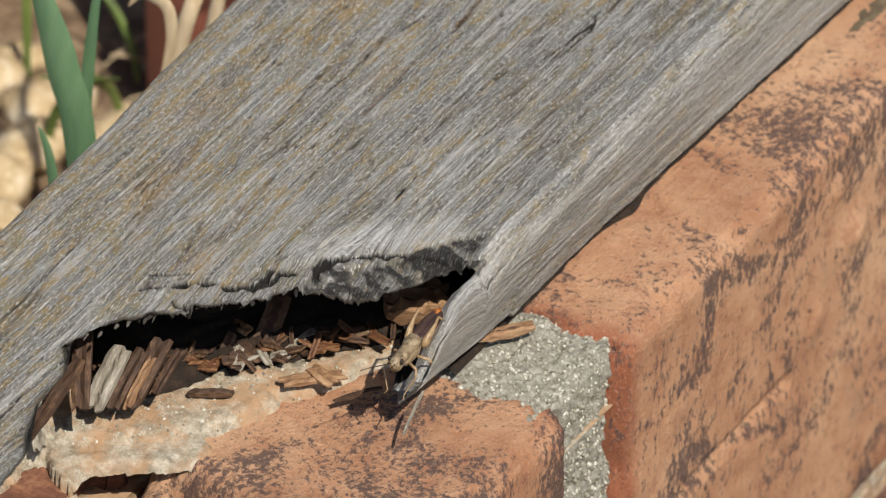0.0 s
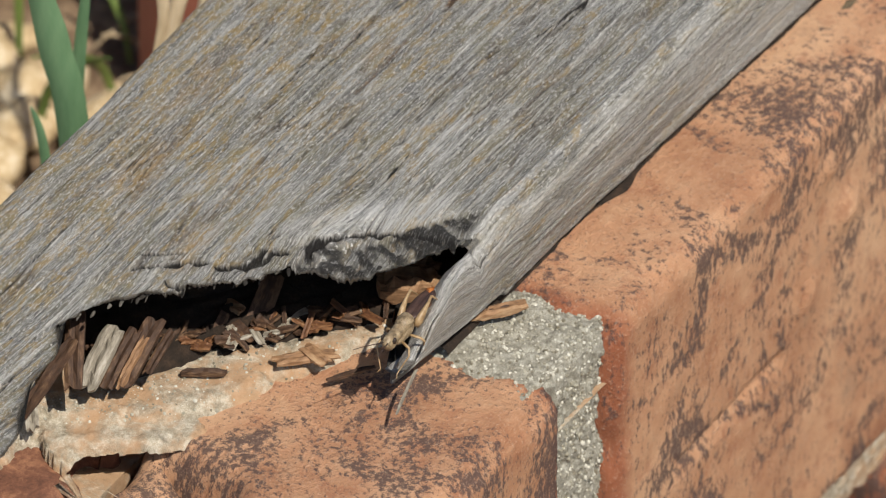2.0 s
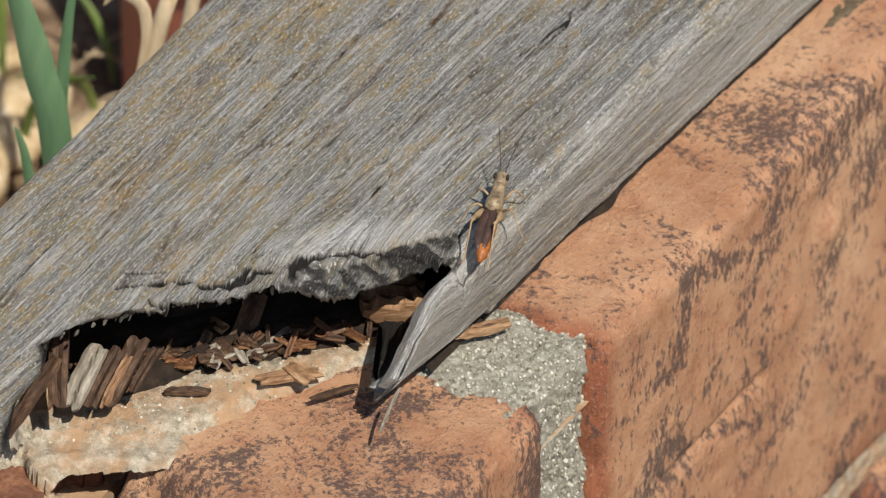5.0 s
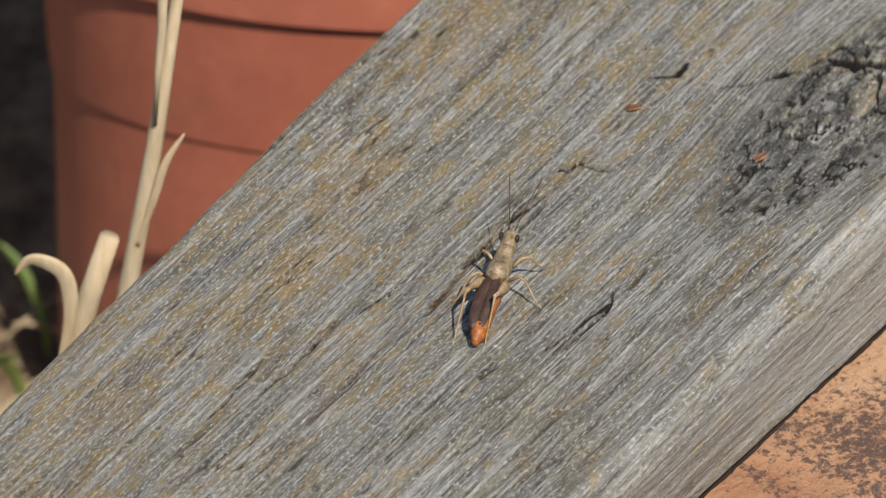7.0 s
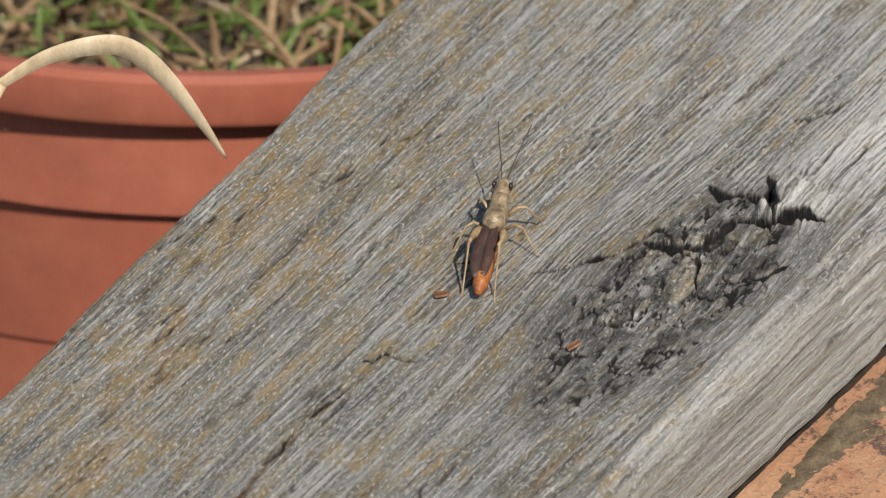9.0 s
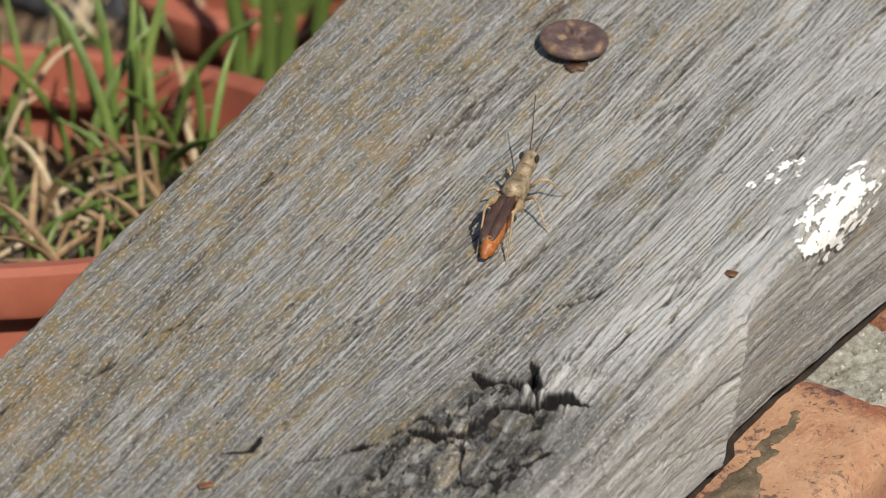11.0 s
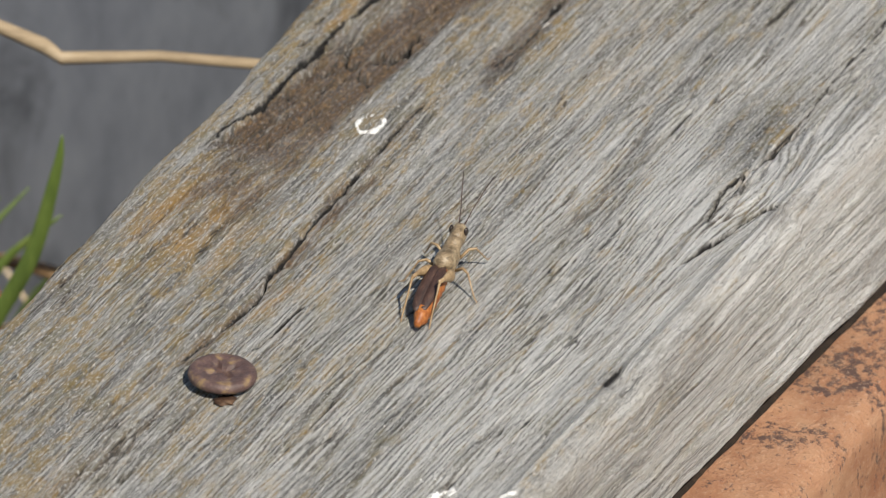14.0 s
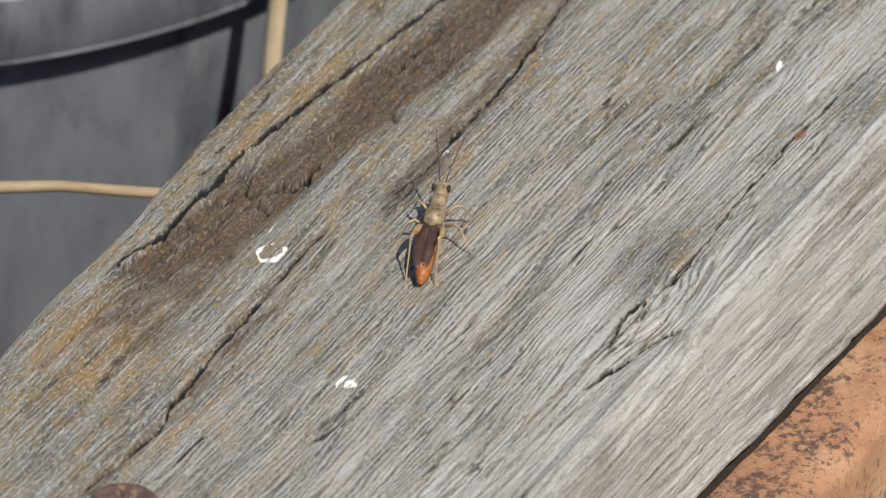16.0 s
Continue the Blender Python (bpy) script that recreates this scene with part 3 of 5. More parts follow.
        brown[r] = np.maximum(brown[r], 0.25 * np.exp(-(d / (wide * 2.4)) ** 2))
    # brown rotted strip along the far left edge, with a rust-coloured patch before it
    ledge = np.interp(u[:, 0], [-20, 12, 24, 54, 69, 85, 114, 190], [-51, -49.8, -47.4, -47.7, -46.1, -44.1, -41.4, -36])[:, None] + 1.2 * (fractal(u / 7, u * 0 + 2, 3, 3) - 0.5)
    edge, _ = line_distance(u, v, [(12, -43), (34, -40.5), (70, -37.5), (115, -34), (200, -30)])
    below = np.clip((v - ledge) / 0.5, 0, 1)
    strip = np.clip(1.7 - edge / 5.5 + 2.2 * (n - 0.5), 0, 1) * below * np.clip((u - 4) / 10, 0, 1)
    brown = np.maximum(brown, 0.97 * strip * np.clip(0.45 + 1.4 * fractal(u / 12, w / 1.1, 6, 4), 0, 1))
    holes = np.clip((fractal(u / 3.2, v / 2.0, 1, 2) - 0.68) * 12, 0, 1) * strip
    z = z - strip * (0.9 + 0.9 * fractal(u / 5, v / 1.6, 5, 3)) - 2.0 * holes + 1.1 * strip * (fractal(u / 9, v / 0.9, 3, 4) - 0.5)
    dark = np.maximum(dark, 0.95 * holes)
    # orange lichen before the strip, along its ledge and in spots by the splits
    ochre = np.zeros(u.shape)
    for a, b, la, lb in ((-10, -46, 12, 3), (-18, -38.5, 9, 3.5), (-7, -37.5, 10, 3), (-17, -31, 7, 2.5), (78, -48, 14, 1.8), (60, -49.5, 12, 1.5), (-90, -22, 8, 3), (-28, -16.5, 8, 1.6), (-250, -24, 10, 5), (-270, -5, 6, 2), (-300, -30, 12, 4), (-330, -24, 12, 5), (-225, -30, 14, 6), (-180, -36, 18, 5), (-345, -2, 8, 3)):
        spot = np.exp(-((u - a) / la) ** 2 - ((v - b) / lb) ** 2)
        ochre = np.maximum(ochre, (1.0 if a > -60 else 0.5) * np.clip(spot * 1.4 + 1.2 * (fractal(u / 5, w / 1.6, 2, 3) - 0.5) * (spot > 0.03) - 0.25, 0, 1))
    rust, _ = line_distance(u, v, [(-8, -40), (14, -40)])
    brown = np.maximum(brown, 0.9 * np.clip(1.0 - rust / 7 + 3.0 * (n - 0.5), 0, 1) * np.clip(3.0 * fractal(u / 6, w / 1.6, 5, 4) - 0.9, 0, 1))
    for line, width, tone in (([(-49, -21.7), (-30, -19.6), (3, -22.8), (38, -24.3)], 1.5, 0.8), ([(-16, -20.5), (5, -21.8), (13, -21.2)], 1.7, 1.0), ([(-235, 33), (-205, 36)], 2.0, 0.35), ([(-262, 30), (-240, 33)], 1.6, 0.35), ([(-110, -2), (-90, 0)], 2.2, 0.35),
                              ([(-250, -0.9), (-237, -2.2), (-228, -2.5)], 0.9, 1.3), ([(-284, -1.3), (-266, -1.9), (-252, -2.7)], 0.5, 0.9), ([(-275, -11.5), (-259, -11.9)], 0.7, 0.8), ([(55, -19), (124, -22)], 2.6, 0.8)):
        r = rows_near(u, line, 12)
        d, _ = line_distance(u[r], v[r], line)
        valley = np.clip(1.3 - d / width + 2.2 * (fractal(u[r] / 6, v[r] / 2, 3, 4) - 0.5), 0, 1)
        brown[r] = np.maximum(brown[r], tone * valley * np.clip(2.6 * fractal(u[r] / 7, w[r] / 0.9, 5, 4) - 0.55, 0.1, 1))
        z[r] -= valley * (0.55 + 0.7 * (fractal(u[r] / 2.5, v[r] / 0.8, 6, 3) - 0.5))
    # bleached streaks, and salt-white wane on the sunny side with sun glare painted in; the far half is more bleached
    for line, width, amount in (([(-138, 36), (-124, 37), (-106, 40), (-90, 42)], 3.2, 1.0), ([(-128, 50), (-100, 46), (-70, 44)], 8, 0.9), ([(-70, 36), (-30, 38)], 6, 0.5), ([(20, 47), (60, 50), (120, 48)], 3.5, 0.6), ([(-328, 16), (-318, 24), (-308, 36)], 4.5, 0.5), ([(36, 40), (48, 44)], 3.0, 1.1), ([(-128, 31), (-112, 35.5), (-100, 38.5), (-84, 42)], 4.5, 1.3), ([(-108, 51), (-88, 53), (-72, 50)], 5, 1.2), ([(-300, 44), (-180, 46)], 1.5, 0.25)):
        r = rows_near(u, line, 20)
        d, _ = line_distance(u[r], v[r], line)
        pale[r] = np.maximum(pale[r], amount * np.clip(1.4 - d / width + 1.8 * (n[r] - 0.5), 0, 1))
    bleach_glare = np.clip((u + 190) / 110, 0, 1) * np.clip((v + 40) / 50, 0.1, 1)
    pale = np.maximum(pale, bleach_glare * np.clip(fractal(u / 30, w / 4, 4, 4) * 2.2 - 0.60, 0, 0.85) * np.clip(0.75 + (v - 5) / 60, 0.6, 1.1))
    pale = pale * np.clip(1 - 1.6 * dark, 0, 1) * (1 - 0.8 * brown)
    return z, w, brown, dark, pale, phase, np.clip(bold, 0, 1), ochre


def weathered_board():
    thing = empty("wooden_board", TURN, "weathered silver-grey wooden board with a rotted broken end on bricks", "board")
    u = np.concatenate([np.arange(-452, -390, 0.9), np.arange(-390, -300, 0.5), np.arange(-300, -208, 0.8), np.arange(-208, -182, 0.5), np.arange(-182, -128, 0.21), np.arange(-128, -122, 0.5), np.arange(-122, 150, 0.75), np.arange(150, 232, 2.0)])
    s_top = np.linspace(0, 1, 520)
    n_side, n_round = 44, 12
    left = np.linspace(-25, -2.2, 14)
    cols = len(left) + len(s_top) + n_round + n_side
    U = np.repeat(u[:, None], cols, 1)
    wob = fractal(u / 28, u * 0 + 3, 1, 4) - 0.5
    v_left = -42.6 - (u + 362.5) * 0.0332 + 2.6 * wob
    arris = 47.0 + 1.4 * (fractal(u / 40, u * 0 + 8, 2, 3) - 0.5)
    v_low = np.maximum(41.7 + (u + 317.6) * 0.0305, 43.2) + 1.4 * (fractal(u / 20, u * 0 + 5, 3, 5) - 0.5) * 0.3
    r = 5.0
    V = np.zeros(U.shape)
    Z = np.zeros(U.shape)
    k = len(left)
    V[:, :k] = v_left[:, None] - 0.8 * np.sin(np.linspace(0, 3, k))[None]
    Z[:, :k] = left
    V[:, k:k + 520] = v_left[:, None] + (arris - r - v_left)[:, None] * s_top
    top, W, brown, dark, pale, phase, bold, ochre = board_top(U, V)
    inner = slice(k, k + 520)
    edge_fall = -2.0 * np.exp(-(V[:, inner] - v_left[:, None]) / 1.2)
    Z[:, inner] = top[:, inner] + edge_fall
    k += 520
    a = np.linspace(0.08, 1, n_round) * math.pi / 2
    V[:, k:k + n_round] = (arris - r)[:, None] + r * np.sin(a)
    Z[:, k:k + n_round] = top[:, k - 1:k] + r * (np.cos(a) - 1)
    # the side face runs on past the break as a sliver that tapers to a blunt end
    crest = np.interp(u, [-342, -336, -325, -311, -306], [-13.5, -10.5, -3.2, -0.6, 9]) + 0.8 * (value_noise(u / 2.5, u * 0, 2) - 0.5)
    Z[:, k:k + n_round] = np.minimum(Z[:, k:k + n_round], crest[:, None] - np.linspace(0.5, 0, n_round)[None])
    k += n_round
    f = np.linspace(0.03, 1, n_side)
    low = -25 + 0.9 * (fractal(u / 6, u * 0 + 2, 5, 3) - 0.5)
    low = np.maximum(low, np.interp(u, [-342, -324, -300, -296], [-18.2, -21.2, -23.6, -40]))
    z0, v0 = Z[:, k - 1:k], V[:, k - 1:k]
    Z[:, k:] = z0 + (low[:, None] - z0) * f
    V[:, k:] = v0 + (v_low[:, None] - v0) * f
    # the lower edge is rubbed away and tucks under
    V[:, -3:] -= np.array([0.9, 2.3, 4.5])[None]
    # wane: a facet on the sunny side, and grain relief on the side face
    across = np.zeros(U.shape)
    across[:, :] = W
    across[:, k - n_round:] = arris[:, None] + (np.arange(n_side + n_round)[None] * 0.45)
    relief = 0.5 * (value_noise(U / 26, across / 0.7, 6) - 0.5) + 0.3 * (fractal(U / 7, across / 2.0, 1, 3) - 0.5)
    V[:, k - n_round:] += relief[:, k - n_round:]
    break_line = -103 + (Z + 5) * 0.47
    facet = np.clip((U - break_line) / 0.9, 0, 1) * np.clip(1 - (U + 92) / 40, 0, 1) * np.clip((-2.0 - Z) / 3, 0, 1)
    V[:, k - n_round:] -= (2.2 * facet)[:, k - n_round:]
    ridge = np.exp(-((U - break_line + 0.8 + 1.5 * (fractal(U / 3, across / 3, 3, 3) - 0.5)) / 1.1) ** 2) * np.clip((-1.0 - Z) / 3, 0, 1)
    V[:, k - n_round:] += (0.7 * ridge)[:, k - n_round:]
    pale = np.maximum(pale, np.where(np.arange(cols)[None] >= k - n_round, 0.9 * ridge, 0))
    for arr in (brown, dark):
        arr[:, :len(left)] = 0
        arr[:, k - n_round:] = 0
    pale[:, :len(left)] = 0
    m = fractal(U / 55, across / 3.2, 6, 4) - 0.5
    cut = np.clip(1.25 - np.abs(m) / 0.02, 0, 1) * np.clip(3.2 * fractal(U / 25, across / 6, 2, 3) - 1.2, 0, 1)
    for line in ([(-12, 51.5), (8, 51.0), (26, 51.0), (34, 50.0), (38, 48.6)], [(-150, 52.4), (-132, 53.9), (-115, 56.4), (-106, 57.4)], [(-148, 57.8), (-135, 58.3), (-119, 59.3)], [(-152, 59), (-144, 59.8), (-132, 61.3), (-125, 62.3), (-113, 65.8)], [(45, 55), (80, 53), (120, 54)]):
        d, _ = line_distance(U, across + 0.8 * (fractal(U / 4, across / 2, 3, 3) - 0.5), line)
        cut = np.maximum(cut, np.clip(1.3 - d / 0.5, 0, 1))
    V[:, k - n_round:] -= (0.6 * cut)[:, k - n_round:]
    dark[:, k - n_round:] = (0.6 * cut ** 2)[:, k - n_round:]
    brown[:, k - n_round:] = (cut * 0.3 + np.clip(fractal(U / 40, across / 5, 5, 4) * 1.5 - 0.75, 0, 0.3))[:, k - n_round:]
    pale[:, k - n_round:] = np.maximum(pale[:, k - n_round:], (np.clip(fractal(U / 30, across / 3, 3, 4) * 1.8 - 0.30, 0.05, 0.75) * np.clip(0.35 + (U + 250) / 200 + 0.8 * np.clip((-284 - U) / 30, 0, 1), 0.35, 1))[:, k - n_round:])
    beyond = np.clip((U - break_line) / 1.2, 0, 1) * np.clip(1 - (U + 60) / 60, 0, 1) * np.clip((-5.5 - Z) / 1.5 + 1.6 * (fractal(U / 9, across / 5, 4, 3) - 0.5), 0, 1)
    worn = np.exp(-((U + 100) / 42) ** 2) * np.clip(2.4 * fractal(U / 14, across / 2.5, 6, 4) - 0.4, 0, 1) * np.clip((57 - across) / 4, 0.35, 1)
    pale[:, k - n_round:] = np.maximum(np.maximum(pale, worn) * (1 - 0.45 * beyond), ridge)[:, k - n_round:]
    dark[:, k - n_round:] = np.maximum(dark, 0.14 * beyond * np.clip(3.0 * fractal(U / 9, across / 1.1, 3, 4) - 0.3, 0, 1))[:, k - n_round:]
    far_worn = np.clip((U + 20) / 40, 0, 1) * np.clip(2.2 * fractal(U / 20, across / 3, 2, 4) - 0.40, 0.1, 0.95)
    pale[:, k - n_round:] = np.maximum(pale, far_worn)[:, k - n_round:]
    # the rotted end: all before the lip is gone, and the side face stays only as a sliver
    ragged = 2.6 * (fractal(U / 8, V / 6, 2, 5) - 0.5)
    gone_front = np.zeros(U.shape, bool)
    n = len(LIP)
    for i in range(n - 1):
        (a0, b0), (a1, b1) = LIP[i], LIP[i + 1]
        inside = (U >= a1) & (U < a0) if a0 > a1 else np.zeros(U.shape, bool)
        edge = b0 + (b1 - b0) * (U - a0) / (a1 - a0 if abs(a1 - a0) > 1e-6 else 1)
        gone_front |= inside & (V + ragged > edge)
    side = np.zeros(U.shape, bool)
    side[:, k - n_round + 3:] = True
    gone_side = U < -340.5 - (Z + 13) * 0.3 + 1.8 * (value_noise(U * 0, Z / 2.0, 3) - 0.5)
    gone = np.where(side, gone_side, gone_front)
    cell = ~(gone[:-1, :-1] | gone[1:, 1:] | gone[1:, :-1] | gone[:-1, 1:])
    me, used = grid_mesh("board_shell", U / 1000, -V / 1000, Z / 1000, cell)
    phase[:, k - n_round:] = (across / 0.9 + 1.5 * fractal(U / 26, across / 4, 2, 3))[:, k - n_round:]
    bold[:, k - n_round:] = 0.22
    put_vectors(me, "grain", U, across, 0 * U, used)
    ochre[:, k - n_round:] = 0
    put_vectors(me, "rings", phase, bold, ochre, used)
    put_vectors(me, "stain_shading", brown, dark, pale, used)
    # thickness of the shell: broken rims run down from every open edge
    bm = bmesh.new()
    bm.from_mesh(me)
    bm.verts.ensure_lookup_table()
    gl = bm.verts.layers.float_vector["grain"]
    st = bm.verts.layers.float_vector["stain_shading"]
    rim = [e for e in bm.edges if e.is_boundary]
    rim = [e for e in rim if all(v.co.x < -0.30 and v.co.z > -0.0235 and v.co.x > -0.450 for v in e.verts)]
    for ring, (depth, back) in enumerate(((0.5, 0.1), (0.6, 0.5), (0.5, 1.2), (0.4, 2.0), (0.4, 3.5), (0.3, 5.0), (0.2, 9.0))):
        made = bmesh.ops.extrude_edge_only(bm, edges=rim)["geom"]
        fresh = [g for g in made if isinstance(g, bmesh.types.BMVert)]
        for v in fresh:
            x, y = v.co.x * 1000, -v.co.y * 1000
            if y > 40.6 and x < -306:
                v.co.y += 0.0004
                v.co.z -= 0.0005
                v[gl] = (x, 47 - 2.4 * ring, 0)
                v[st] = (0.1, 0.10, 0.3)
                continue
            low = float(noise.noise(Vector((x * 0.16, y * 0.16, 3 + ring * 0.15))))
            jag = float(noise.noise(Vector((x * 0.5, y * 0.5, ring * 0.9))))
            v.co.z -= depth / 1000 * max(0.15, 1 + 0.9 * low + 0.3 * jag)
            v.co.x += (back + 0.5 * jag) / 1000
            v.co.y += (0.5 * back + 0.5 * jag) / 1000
            # darker ring by ring: shade under the lip put into the colour
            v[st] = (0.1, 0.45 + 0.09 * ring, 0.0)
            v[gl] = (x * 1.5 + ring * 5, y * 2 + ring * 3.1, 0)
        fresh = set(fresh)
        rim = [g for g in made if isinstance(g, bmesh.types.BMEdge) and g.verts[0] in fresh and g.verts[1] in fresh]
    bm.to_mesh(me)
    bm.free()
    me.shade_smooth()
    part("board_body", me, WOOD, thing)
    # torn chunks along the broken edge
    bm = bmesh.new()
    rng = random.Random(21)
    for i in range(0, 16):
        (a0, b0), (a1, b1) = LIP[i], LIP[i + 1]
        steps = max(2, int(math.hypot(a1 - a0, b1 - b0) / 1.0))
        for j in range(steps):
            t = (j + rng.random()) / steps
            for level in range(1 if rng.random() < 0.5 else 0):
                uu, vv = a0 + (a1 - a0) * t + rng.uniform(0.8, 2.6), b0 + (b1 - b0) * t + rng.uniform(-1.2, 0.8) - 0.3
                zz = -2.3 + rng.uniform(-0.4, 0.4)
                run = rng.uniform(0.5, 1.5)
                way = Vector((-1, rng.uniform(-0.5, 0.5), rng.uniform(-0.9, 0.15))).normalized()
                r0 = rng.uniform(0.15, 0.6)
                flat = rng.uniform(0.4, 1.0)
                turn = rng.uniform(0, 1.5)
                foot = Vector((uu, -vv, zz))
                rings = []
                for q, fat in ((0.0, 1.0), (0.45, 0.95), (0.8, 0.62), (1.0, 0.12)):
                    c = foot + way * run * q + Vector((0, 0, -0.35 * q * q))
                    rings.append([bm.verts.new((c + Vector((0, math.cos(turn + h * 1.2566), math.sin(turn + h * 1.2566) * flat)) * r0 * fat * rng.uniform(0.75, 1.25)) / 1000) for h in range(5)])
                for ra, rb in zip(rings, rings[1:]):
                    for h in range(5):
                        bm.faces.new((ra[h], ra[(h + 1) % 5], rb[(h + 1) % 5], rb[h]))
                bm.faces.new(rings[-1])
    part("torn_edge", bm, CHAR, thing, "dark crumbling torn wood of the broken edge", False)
    # solid heart and crumbled floor of the rotted hollow, near-black as painted-in shade
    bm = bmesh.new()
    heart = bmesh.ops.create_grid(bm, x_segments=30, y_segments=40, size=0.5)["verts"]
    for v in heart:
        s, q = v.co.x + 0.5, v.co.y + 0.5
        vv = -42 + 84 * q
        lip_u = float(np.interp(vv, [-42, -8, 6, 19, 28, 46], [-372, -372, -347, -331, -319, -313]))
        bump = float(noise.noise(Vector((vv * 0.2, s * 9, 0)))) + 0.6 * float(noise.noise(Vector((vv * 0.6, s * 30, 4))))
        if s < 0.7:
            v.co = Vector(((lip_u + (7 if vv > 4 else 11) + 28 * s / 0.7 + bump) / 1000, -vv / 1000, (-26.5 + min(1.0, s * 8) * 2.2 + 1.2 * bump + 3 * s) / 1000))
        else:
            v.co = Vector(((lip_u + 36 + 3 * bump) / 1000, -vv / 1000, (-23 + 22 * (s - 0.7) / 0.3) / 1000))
    part("rotten_heart", bm, SHADE_FILL, thing, "rotten wood inside the broken end, near-black with painted shade")
    return thing


weathered_board()


# ---- the brick wall under the board ----
def brick_mesh(name, size, bumps=(), step=2.0, rough=0.45, seed=0.0, radius=4.0):
    """A worn brick, sizes in millimetres, its origin in its middle; bumps: (x, y, z, reach, rise) swell or pit it."""
    bm = bmesh.new()
    half = Vector(size) / 2
    for axis in range(3):
        a, b = [k for k in range(3) if k != axis]
        na, nb = max(2, int(size[a] / step)), max(2, int(size[b] / step))
        for sign in (-1, 1):
            rows = []
            for i in range(na + 1):
                row = []
                for j in range(nb + 1):
                    p = Vector((0, 0, 0))
                    p[axis], p[a], p[b] = sign * half[axis], -half[a] + size[a] * i / na, -half[b] + size[b] * j / nb
                    row.append(bm.verts.new(p))
                rows.append(row)
            for i in range(na):
                for j in range(nb):
                    bm.faces.new((rows[i][j], rows[i + 1][j], rows[i + 1][j + 1], rows[i][j + 1]))
    bmesh.ops.remove_doubles(bm, verts=bm.verts[:], dist=0.01)
    for v in bm.verts:
        p = v.co
        core = Vector([max(-h + radius, min(h - radius, c)) for c, h in zip(p, half)])
        out = p - core
        if out.length > 1e-6:
            out.normalize()
            n = noise.fractal(p * 0.05 + Vector((seed, 0, 0)), 1.0, 2.0, 5)
            worn = noise.noise(p * 0.16 + Vector((0, seed, 0)))
            rim = 1 - max(abs(c) for c in out)
            reach = radius * (1.0 + 0.05 * worn) - radius * rim * (0.5 + 0.9 * worn + 0.8 * noise.noise(p * 0.5))
            q = core + out * reach + out * rough * n * 0.7 + out * 0.16 * noise.noise(p * 0.9)
            for x, y, z, r, rise in bumps:
                d = (p - Vector((x, y, z))).length / r
                if d < 2:
                    q += out * rise * math.exp(-d * d * 2.2)
            v.co = q
    bmesh.ops.scale(bm, vec=(0.001, 0.001, 0.001), verts=bm.verts[:])
    return mesh_of(bm, name)


def mortar_sheet(name, U, V, Z, parent, label, mat=MORTAR, keep=None):
    me, _ = grid_mesh(name, U / 1000, -V / 1000, Z / 1000, keep)
    return part(name, me, mat, parent, label)


def sand(name, places, parent, sizes):
    """Coarse sand stuck in the mortar: many small rounded grains in one mesh."""
    seed = bmesh.new()
    bmesh.ops.create_icosphere(seed, subdivisions=1, radius=1)
    ball = np.array([v.co[:] for v in seed.verts])
    faces = np.array([[v.index for v in f.verts] for f in seed.faces])
    seed.free()
    rng = np.random.RandomState(5)
    verts, tris = [], []
    for n, ((u, v, z), size) in enumerate(zip(places, sizes)):
        turn = np.array(Euler(rng.rand(3) * 6).to_matrix())
        verts.append((ball * size * (1, rng.uniform(0.6, 1), rng.uniform(0.5, 0.9))) @ turn.T / 1000 + np.array((u, -v, z)) / 1000)
        tris.append(faces + n * len(ball))
    me = bpy.data.meshes.new(name)
    me.from_pydata(np.concatenate(verts).tolist(), [], np.concatenate(tris).tolist())
    return tagged(part(name, me, GRAIN, parent, "pale sand grains in the mortar"), kind="stuff")


